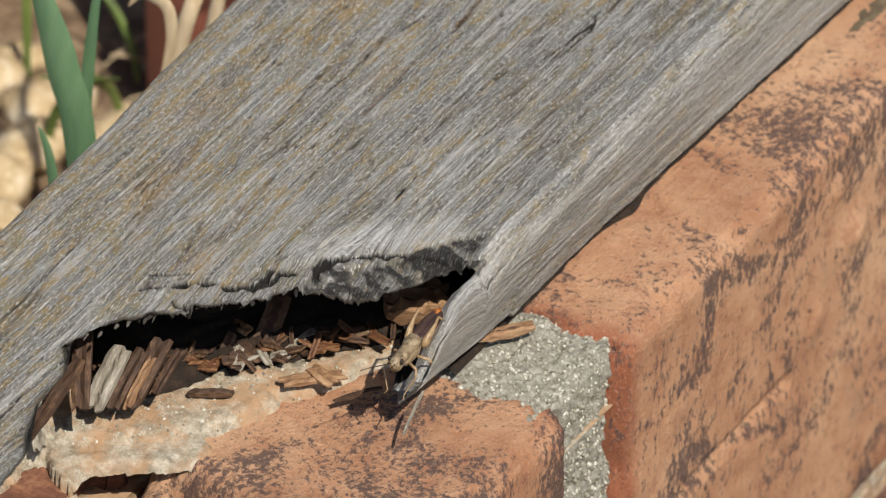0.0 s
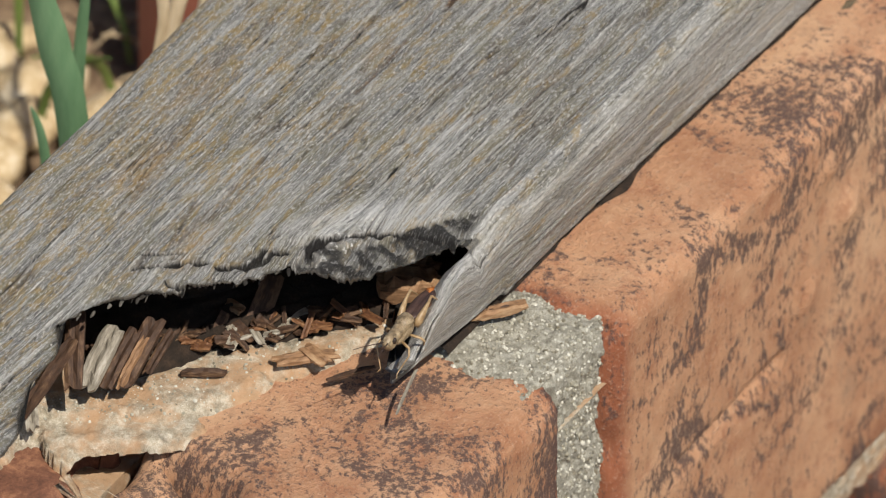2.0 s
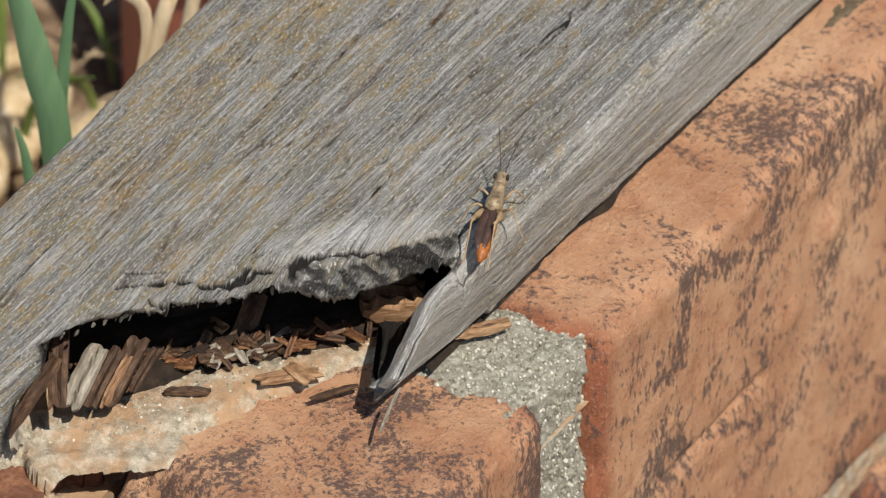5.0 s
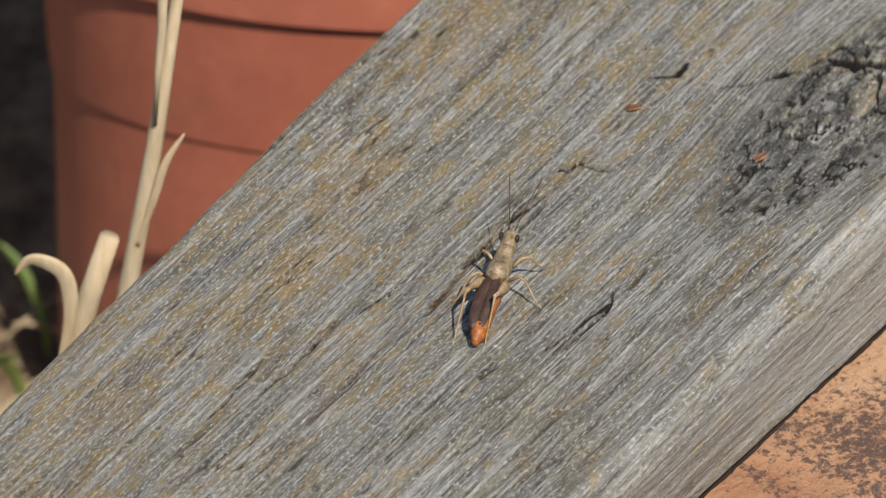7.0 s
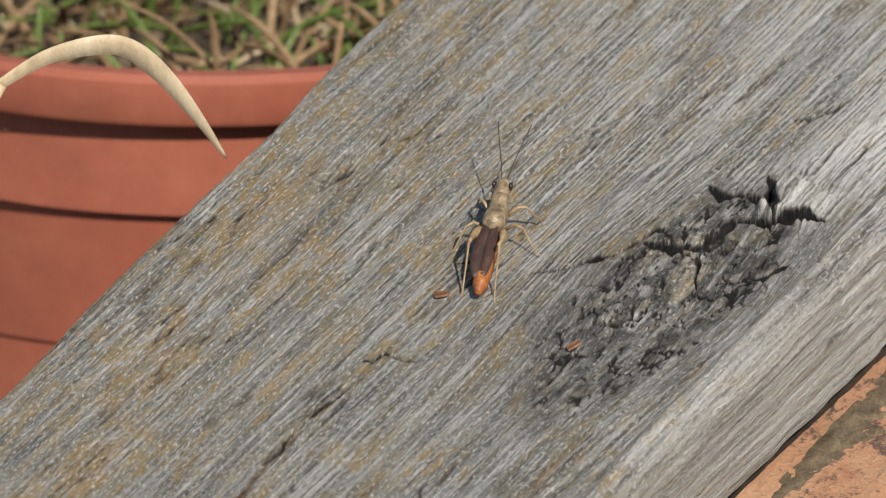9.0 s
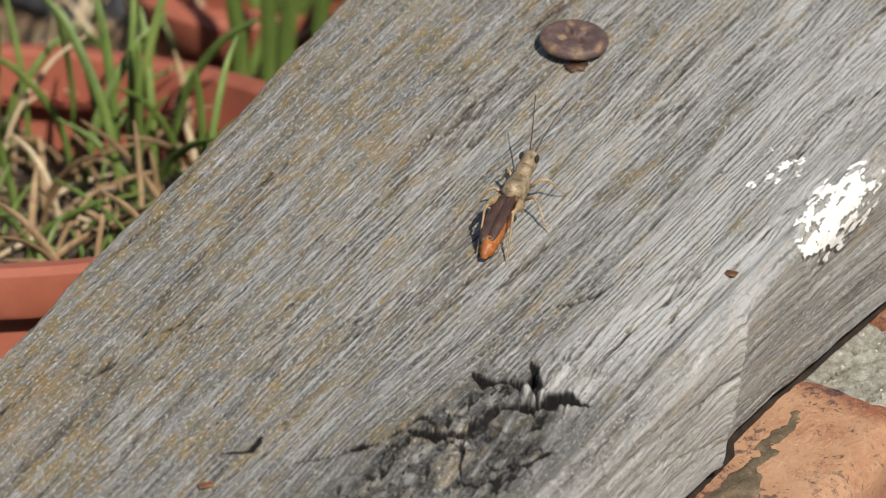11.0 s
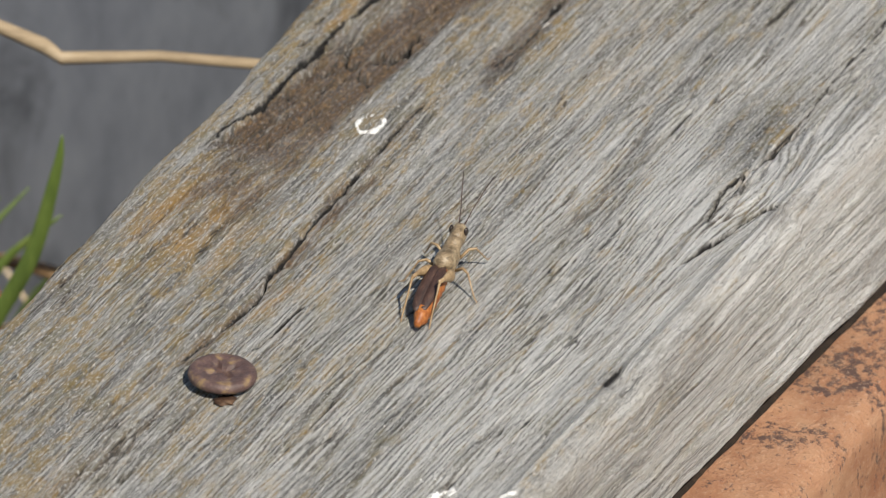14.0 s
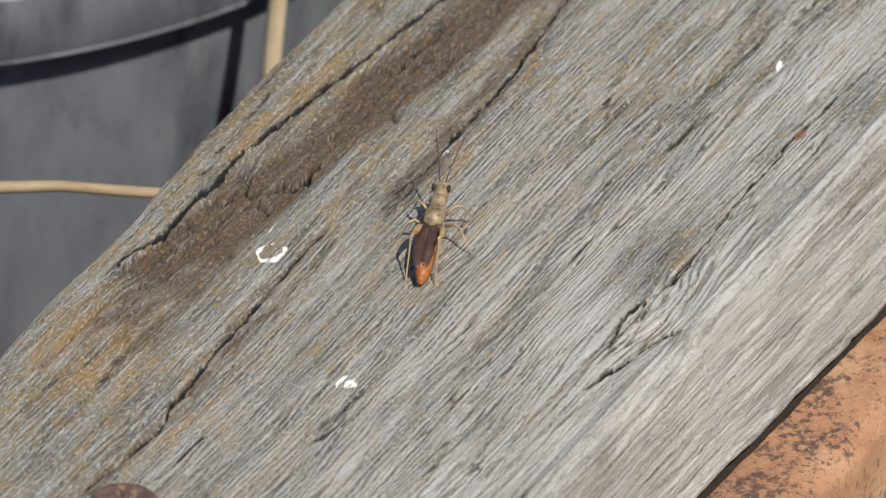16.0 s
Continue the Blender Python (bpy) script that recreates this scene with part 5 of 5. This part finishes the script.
stones = random.Random(17)
for k in range(46):
    x, y, wide = stones.uniform(-0.262, -0.200), stones.uniform(-0.150, 0.006), stones.choice((0.004, 0.005, 0.007, 0.009, 0.012))
    if y > -0.035 and x > -0.214:
        continue
    pebble(x, y, -0.157 + wide * 0.3, wide, k + 1.0)



def blade_into(bm, points, width, fold=0.25, thick=0.00025):
    """A long leaf with a folded midrib and real thickness along points; width is its widest."""
    pts = [Vector(p) for p in points]
    # smooth the line
    fine = []
    n = len(pts)
    for i in range(n - 1):
        p0, p1, p2, p3 = pts[max(i - 1, 0)], pts[i], pts[i + 1], pts[min(i + 2, n - 1)]
        for k in range(6):
            t = k / 6
            fine.append(0.5 * (2 * p1 + (p2 - p0) * t + (2 * p0 - 5 * p1 + 4 * p2 - p3) * t * t + (3 * p1 - p0 - 3 * p2 + p3) * t ** 3))
    fine.append(pts[-1])
    rings = []
    m = len(fine)
    for k, p in enumerate(fine):
        s = k / (m - 1)
        d = (fine[min(k + 1, m - 1)] - fine[max(k - 1, 0)]).normalized()
        side = d.cross(Vector((0.12, -1, 0.1))).normalized()
        out = side.cross(d).normalized()
        w = width * 0.5 * min(1.0, 0.45 + 1.6 * s) * (1 - max(0, (s - 0.55) / 0.45) ** 1.6) + 0.0001
        e = fold * w
        rings.append([bm.verts.new(p + side * a * w + out * b) for a, b in ((-1, e), (0, 0), (1, e), (1, e - thick), (0, -thick), (-1, e - thick))])
    for a, b in zip(rings, rings[1:]):
        for i in range(6):
            bm.faces.new((a[i], a[(i + 1) % 6], b[(i + 1) % 6], b[i]))
    bm.faces.new(rings[0][::-1])
    bm.faces.new(rings[-1])


def leaf_thing(name, label, category, points, width, mat, group="", fold=0.25):
    base = Vector(points[0])
    bm = bmesh.new()
    blade_into(bm, [Vector(p) - base for p in points], width, fold)
    return tagged(part(name, bm, mat, None, label, place=Matrix.Translation(base)), category=category, group=group)


leaf_thing("grass_blade", "broad blue-green grass blade growing by the wall", "grass", [(-0.193, -0.196, -0.160), (-0.195, -0.198, -0.10), (-0.197, -0.200, -0.046), (-0.200, -0.200, -0.029), (-0.202, -0.200, -0.019), (-0.205, -0.201, -0.006), (-0.209, -0.202, 0.010)], 0.0066, BLUELEAF, "blue-green blades")
leaf_thing("grass_blade", "narrow blue-green grass blade growing by the wall", "grass", [(-0.197, -0.190, -0.160), (-0.1975, -0.190, -0.10), (-0.197, -0.190, -0.052), (-0.196, -0.190, -0.035), (-0.194, -0.190, -0.017), (-0.191, -0.190, 0.0)], 0.0026, BLUELEAF, "blue-green blades")
leaf_thing("grass_blade", "short green grass blade growing by the wall", "grass", [(-0.199, -0.21, -0.160), (-0.200, -0.21, -0.08), (-0.202, -0.21, -0.047), (-0.2045, -0.21, -0.036)], 0.0022, BLUELEAF, "blue-green blades")


def tube_thing(name, label, category, points, radii, mat, group=""):
    base = Vector(points[0])
    bm = sweep(bmesh.new(), [Vector(p) - base for p in points], radii, 10)
    return tagged(part(name, bm, mat, None, label, place=Matrix.Translation(base)), category=category, group=group)


tube_thing("dry_stalk", "tall dry straw-coloured stalk rising beside the board", "plant stalk", [(-0.180, -0.150, -0.160), (-0.178, -0.150, -0.08), (-0.172, -0.150, -0.045), (-0.168, -0.150, -0.021), (-0.1642, -0.148, 0.006), (-0.163, -0.145, 0.014), (-0.1585, -0.142, 0.0225)], [0.0019, 0.0018, 0.0016, 0.0014, 0.0011, 0.0010, 0.0012], STRAW)
tube_thing("dry_stalk", "thin dry straw strand beside the tall stalk", "plant stalk", [(-0.1677, -0.151, -0.0157), (-0.1670, -0.151, -0.0048), (-0.1662, -0.151, 0.0036), (-0.1660, -0.151, 0.0102), (-0.1660, -0.151, 0.0161), (-0.1633, -0.151, 0.0240), (-0.1589, -0.151, 0.0281)], [0.0004, 0.0006, 0.0008, 0.0009, 0.0009, 0.0008, 0.0006], STRAW)
leaf_thing("dry_leaf", "arched dry straw leaf bending down to the board edge", "leaf", [(-0.1585, -0.142, 0.0225), (-0.1515, -0.140, 0.0265), (-0.144, -0.139, 0.0285), (-0.139, -0.138, 0.0275), (-0.134, -0.136, 0.0215), (-0.129, -0.134, 0.0125), (-0.1245, -0.131, 0.002)], 0.0032, STRAW, "dry leaves", 0.5)
leaf_thing("dry_leaf", "small torn dry leaf on the stalk", "leaf", [(-0.171, -0.1515, -0.040), (-0.168, -0.1515, -0.030), (-0.166, -0.151, -0.023), (-0.163, -0.150, -0.018)], 0.0011, STRAW, "dry leaves", 0.4)
tube_thing("dry_stub", "broken dry stalk stub", "plant stalk", [(-0.190, -0.160, -0.160), (-0.184, -0.160, -0.070), (-0.178, -0.160, -0.044), (-0.1745, -0.160, -0.032)], [0.0022, 0.0021, 0.0019, 0.0017], STRAW)
leaf_thing("dry_leaf", "curled dry leaf on the broken stub", "leaf", [(-0.183, -0.162, -0.058), (-0.181, -0.162, -0.046), (-0.182, -0.162, -0.038), (-0.187, -0.162, -0.0355), (-0.190, -0.162, -0.039)], 0.0024, STRAW, "dry leaves", 0.5)
tube_thing("dry_twig", "thin brown dry twig lying across the grass", "twig", [(-0.110, 0.100, -0.006), (-0.088, 0.100, -0.014), (-0.069, 0.100, -0.0235), (-0.066, 0.100, -0.026), (-0.049, 0.100, -0.0255), (-0.033, 0.100, -0.027), (-0.010, 0.102, -0.03)], [0.0008, 0.0010, 0.0014, 0.0012, 0.0010, 0.0010, 0.0009], TWIG)
tube_thing("dry_twig", "pale dry stalk bent low across the grass", "twig", [(-0.1112, 0.1450, -0.0880), (-0.1011, 0.1450, -0.0884), (-0.0924, 0.1450, -0.0918), (-0.0816, 0.1450, -0.0965), (-0.0750, 0.1450, -0.0978), (-0.0692, 0.1450, -0.0999)], [0.0013, 0.0015, 0.0014, 0.0013, 0.0012, 0.0014], DEADLEAF)
leaf_thing("dry_leaf", "withered brown leaf drooping over a pot", "leaf", [(-0.0998, 0.1200, -0.0778), (-0.0949, 0.1200, -0.0829), (-0.0898, 0.1200, -0.0829), (-0.0849, 0.1200, -0.0906), (-0.0807, 0.1200, -0.0983)], 0.0040, DEADLEAF, "dry leaves", 0.5)
tube_thing("dry_cane", "upright dry cane before the grey pot", "plant stalk", [(-0.0195, 0.190, -0.162), (-0.0139, 0.190, -0.0723), (-0.0129, 0.190, -0.0537), (-0.0116, 0.190, -0.0403), (-0.0103, 0.190, -0.0052)], [0.0022, 0.0019, 0.0018, 0.0017, 0.0016], STRAW)
for pts, w in (([(-0.0963, 0.0900, -0.1600), (-0.0967, 0.0900, -0.0940), (-0.0979, 0.0900, -0.0786), (-0.0990, 0.0900, -0.0634)], 0.0026),
               ([(-0.0898, 0.0900, -0.1600), (-0.0888, 0.0900, -0.0888), (-0.0855, 0.0900, -0.0616), (-0.0826, 0.0900, -0.0381)], 0.003),
               ([(-0.0845, 0.0900, -0.1600), (-0.0831, 0.0900, -0.0853), (-0.0783, 0.0900, -0.0742), (-0.0713, 0.0900, -0.0598), (-0.0669, 0.0900, -0.0430), (-0.0657, 0.0900, -0.0355)], 0.0028),
               ([(-0.0837, 0.0900, -0.1600), (-0.0830, 0.0900, -0.0819), (-0.0806, 0.0900, -0.0658), (-0.0779, 0.0900, -0.0490)], 0.0022),
               ([(-0.0916, 0.0900, -0.1600), (-0.0917, 0.0900, -0.0922), (-0.0922, 0.0900, -0.0633), (-0.0939, 0.0900, -0.0382)], 0.0028)):
    leaf_thing("grass_blade", "long bright green grass blade behind the board", "grass", pts, w, LEAF, "green blades")


def grass_tuft(name, label, mat, x0, x1, y0, y1, zb, h0, h1, count, width, seed, lean=0.02, slope=0.0):
    rng = random.Random(seed)
    bm = bmesh.new()
    for _ in range(count):
        x, y, h = rng.uniform(x0, x1), rng.uniform(y0, y1), rng.uniform(h0, h1)
        a, b, foot = rng.uniform(-lean, lean), rng.uniform(-lean, lean), zb + slope * (y - y0)
        blade_into(bm, [(x, y, foot), (x + a * 0.3, y + b * 0.3, foot + h * 0.5), (x + a, y + b, foot + h * 0.85), (x + a * 1.7, y + b * 1.5, foot + h)], width * rng.uniform(0.5, 1.2))
    tagged(part(name, bm, mat, None, label), category="grass", kind="stuff")


grass_tuft("grass", "tuft of fresh green grass behind the pot", LEAF, -0.175, -0.070, 0.085, 0.165, -0.160, 0.05, 0.100, 26, 0.0017, 3)
grass_tuft("dry_grass", "dead straw grass between the pots", STRAW, -0.170, -0.060, 0.085, 0.165, -0.160, 0.03, 0.085, 70, 0.0009, 4, 0.04)
grass_tuft("pot_grass", "dead grass bits on the potting soil", STRAW, -0.183, -0.099, -0.036, 0.048, -0.0610, 0.002, 0.006, 60, 0.0007, 5, 0.010, -0.325)
grass_tuft("pot_moss", "sparse short weeds on the potting soil", LEAF, -0.183, -0.099, -0.036, 0.048, -0.0610, 0.006, 0.018, 60, 0.0008, 15, 0.012, -0.325)
grass_tuft("dead_weeds", "brown dead weeds on the potting soil", DEADLEAF, -0.183, -0.099, -0.036, 0.048, -0.0610, 0.005, 0.024, 110, 0.0010, 16, 0.012, -0.325)
grass_tuft("pot_weeds", "green grass growing at the back of the pot", LEAF, -0.183, -0.099, 0.012, 0.048, -0.0766, 0.016, 0.045, 70, 0.0014, 8, 0.010, -0.325)
grass_tuft("pot_straw", "dead straw standing among the grass in the pot", STRAW, -0.183, -0.099, 0.012, 0.048, -0.0766, 0.010, 0.032, 24, 0.0008, 12, 0.010, -0.325)
grass_tuft("low_grass", "short green grass on the soil by the wall", LEAF, -0.245, -0.190, -0.17, -0.02, -0.160, 0.02, 0.06, 9, 0.0022, 6)
grass_tuft("straw_litter", "dry straw litter on the soil by the wall", STRAW, -0.25, -0.17, -0.17, -0.02, -0.158, 0.002, 0.008, 50, 0.0007, 7, 0.012)


# ---- the grasshopper ----
def mm(points):
    return [Vector(p) / 1000 for p in points]


def grasshopper():
    thing = empty("grasshopper", pose(0, 0, 0), "tan grasshopper with dark brown wings and an orange abdomen", "grasshopper")

    def tube(name, points, radii, mat, parent=None, flat=1.0, sides=14, origin=(0, 0, 0), label=""):
        o = Vector(origin)
        bm = sweep(bmesh.new(), [(Vector(p) - o) / 1000 for p in points], [r / 1000 for r in radii], sides, flat)
        for v in bm.verts:
            v.co.y *= 0.84
            v.co += 0.00009 * noise.noise_vector(v.co * 900)
        return part(name, bm, mat, parent or thing, label, True, Matrix.Translation(o / 1000))

    rings = [(3.0 - 0.45 * i, 1.05 + 0.45 * math.sin(math.pi * min(1, (i + 6) / 36)) ** 0.8 + (0.09 if i % 3 == 1 else -0.05)) for i in range(29)]
    tube("abdomen", [(x, -0.25 - 0.012 * (3 - x), 3.3 - 0.10 * (3 - x)) for x, _ in rings] + [(-10.2, -0.45, 1.8)], [1.1 * r * (1 if x > -8.4 else max(0.5, 1 - (-8.4 - x) / 3.2)) for x, r in rings] + [0.5], ORANGE, flat=1.05, label="orange segmented abdomen")
    tube("thorax", [(9, 0, 4.3), (7.4, 0, 3.7), (6, 0, 3.5), (4.5, 0, 3.3), (2, 0, 3.2)], [1.3, 1.95, 1.9, 2.1, 1.5], TAN)
    tube("pronotum", [(9.9, 0, 5.0), (9.3, 0, 5.15), (8.2, 0, 4.95), (7.7, 0, 4.7), (7.0, 0, 4.9), (6.2, 0, 4.6), (5.6, 0, 4.9), (4.4, 0, 4.9), (3.2, 0, 4.7), (2.2, 0, 4.4)], [1.3, 1.65, 1.7, 1.6, 1.75, 1.7, 1.85, 2.05, 1.95, 0.6], TAN, flat=0.82, label="tan saddle-shaped pronotum")
    tube("keel", [(9.6, 0, 6.15), (8.2, 0, 6.2), (6.2, 0, 5.95), (4.2, 0, 6.35), (2.4, 0, 5.1)], [0.1, 0.2, 0.14, 0.24, 0.1], TAN, sides=6)
    tube("head", [(13.0, 0, 5.2), (12.5, 0, 5.4), (11.6, 0, 5.2), (10.4, 0, 5.05), (9.3, 0, 4.8)], [0.7, 1.25, 1.6, 1.6, 1.4], TAN, flat=1.1)
    for s in (-1, 1):
        bm = bmesh.new()
        bmesh.ops.create_uvsphere(bm, u_segments=12, v_segments=8, radius=0.00055, matrix=Matrix.Diagonal((1.2, 0.7, 1.3, 1)))
        part("eye", bm, EYE, thing, "dark glossy eye", place=pose(0.0114, s * 0.00128, 0.0060))
        tube("antenna", [(12.6, s * 0.5, 6.0), (15.5, s * 1.2, 7.6), (18.5, s * 2.2, 9.2), (21.5, s * 3.2, 10.4)], [0.12, 0.11, 0.10, 0.09], MAROON, sides=6, label="thin dark antenna")
        tube("wing", [(3.2, 0.15 + s * 0.6, 4.75), (1.5, 0.2 + s * 0.8, 4.7), (-1.0, 0.25 + s * 0.85, 4.45), (-3.5, 0.25 + s * 0.85, 4.1), (-5.5, 0.2 + s * 0.8, 3.8), (-7.2, 0.15 + s * 0.7, 3.5), (-8.2, 0.1 + s * 0.55, 3.3)], [0.5, 1.0, 1.2, 1.25, 1.15, 0.85, 0.3], MAROON, flat=0.42, label="folded dark brown wing")
    legs = {}
    for s, side in ((1, "left"), (-1, "right")):
        hip = (2.6, s * 1.7, 3.0)
        femur = tube("hind_femur", [hip, (1.9, s * 2.0, 3.9), (0.4, s * 2.3, 4.9), (-1.8, s * 2.45, 5.8), (-3.4, s * 2.4, 6.4)], [0.6, 1.0, 0.72, 0.36, 0.30], LEGTAN, flat=1.2, sides=10, origin=hip, label="ochre hind thigh")
        o = Vector(hip)
        shin = sweep(bmesh.new(), [(Vector(p) - o) / 1000 for p in ((-3.4, s * 2.4, 6.35), (-5.0, s * 2.4, 4.5), (-7.0, s * 2.45, 2.2), (-8.6, s * 2.5, 0.25), (-10.0, s * 2.8, 0.1))], [0.00024, 0.00017, 0.00015, 0.00014, 0.00010], 8)
        part("hind_shin", shin, LEGTAN, femur, "thin ochre hind shin")
        legs["hind", s] = (femur, hip)
        for kind, hip, pts in (("mid", (5.0, s * 1.5, 2.6), [(4.6, s * 3.6, 3.9), (4.0, s * 5.0, 3.6), (3.0, s * 6.6, 1.2), (2.4, s * 7.4, 0.1), (1.8, s * 8.2, 0.1)]),
                               ("front", (8.0, s * 1.3, 3.0), [(9.0, s * 3.0, 4.2), (10.0, s * 4.2, 3.8), (11.2, s * 5.4, 1.4), (12.0, s * 6.1, 0.1), (12.9, s * 6.7, 0.1)])):
            leg = tube("%s_leg" % ("middle" if kind == "mid" else "front"), [hip] + pts, [0.36, 0.28, 0.21, 0.15, 0.13, 0.08], LEGTAN, sides=8, origin=hip, label="thin straw-coloured walking leg")
            legs[kind, s] = (leg, hip)
    return thing, legs


HOPPER, LEGS = grasshopper()
# the lens is focused on the insect, with a small aperture
cam.data.dof.use_dof, cam.data.dof.focus_object = True, HOPPER
cam.data.dof.aperture_fstop = cam.data.lens / 1000 / 0.014


def motions():
    """The grasshopper sits on the sliver, leaps on to the board, turns and walks along it."""
    def sat(t, u, v, z, heading, nose, lean=0.0):
        return t, Matrix.Translation(at(u, v, z)) @ pose(0, 0, 0, 0, 0, heading) @ pose(0, 0, 0, lean, -nose, 0)

    rows = [sat(0.0, -333.5, 43.0, -10.0, 248, -4), sat(3.2, -333.5, 43.0, -10.0, 248, -4), sat(3.9, -333.5, 43.0, -9.5, 244, -2),
            sat(4.2, -328, 46, 9, 190, 5), sat(4.5, -318, 46.5, 12, 140, 20), sat(4.75, -308, 46, 1, 95, 4)]
    for t, x, y, heading in ((5.3, -101.4, -287.9, 78), (5.5, -103.4, -275.6, 89.9), (5.8, -108.4, -255.6, 99.1), (6.0, -113.1, -247.3, 104.2), (6.2, -114.8, -245.0, 102.7),
                             (6.5, -117.1, -233.3, 90.5), (6.8, -110.6, -227.2, 80.2), (7.0, -108.2, -219.6, 78.3), (7.5, -99.0, -198.4, 78.3), (8.0, -94.4, -180.9, 85.5), (8.2, -93.7, -174.8, 88.4),
                             (9.2, -79.0, -150.0, 80), (10.3, -61.7, -122.6, 73.1), (10.5, -56.2, -112.5, 71.0), (11.0, -45.3, -92.2, 70.7), (11.5, -35.8, -75.4, 68.7), (12.0, -25.3, -60.3, 64.5)):
        rows.append((t, pose(x / 1000, y / 1000, 0.0002, 0, -4, heading)))
    for t, x, y, heading in ((12.5, -18.5, -46.4, 70.4), (13.0, -12.0, -33.6, 68.6), (13.5, -7.3, -27.1, 72.8), (14.0, -1.1, -15.4, 70.4), (14.5, 4.1, -0.6, 75.1), (15.0, 8.7, 8.6, 70.5), (15.5, 10.8, 21.2, 78.9), (16.0, 14.2, 36.5, 79.2)):
        rows.append((t, pose(x / 1000, y / 1000, 0.0002, 0, -4, heading)))
    walk(HOPPER, rows)
    # the legs swing in turn while it walks, and fold while it sits
    for (kind, s), (leg, hip) in LEGS.items():
        phase = {"hind": 0.0, "mid": 0.33, "front": 0.66}[kind] + (0.5 if s < 0 else 0.0)
        swing = {"hind": 7, "mid": 13, "front": 11}[kind]
        tuck = 0 if kind == "hind" else -48 * s
        steps = [(0.0, pose(*(c / 1000 for c in hip), tuck)), (3.6, pose(*(c / 1000 for c in hip), tuck))]
        t = 4.6
        while t < 15.9:
            a = swing * math.sin(2 * math.pi * (t / 0.9 + phase))
            steps.append((t, pose(*(c / 1000 for c in hip), 0, 0, a * s)))
            t += 0.225
        steps.append((16.0, pose(*(c / 1000 for c in hip))))
        walk(leg, steps)


motions()
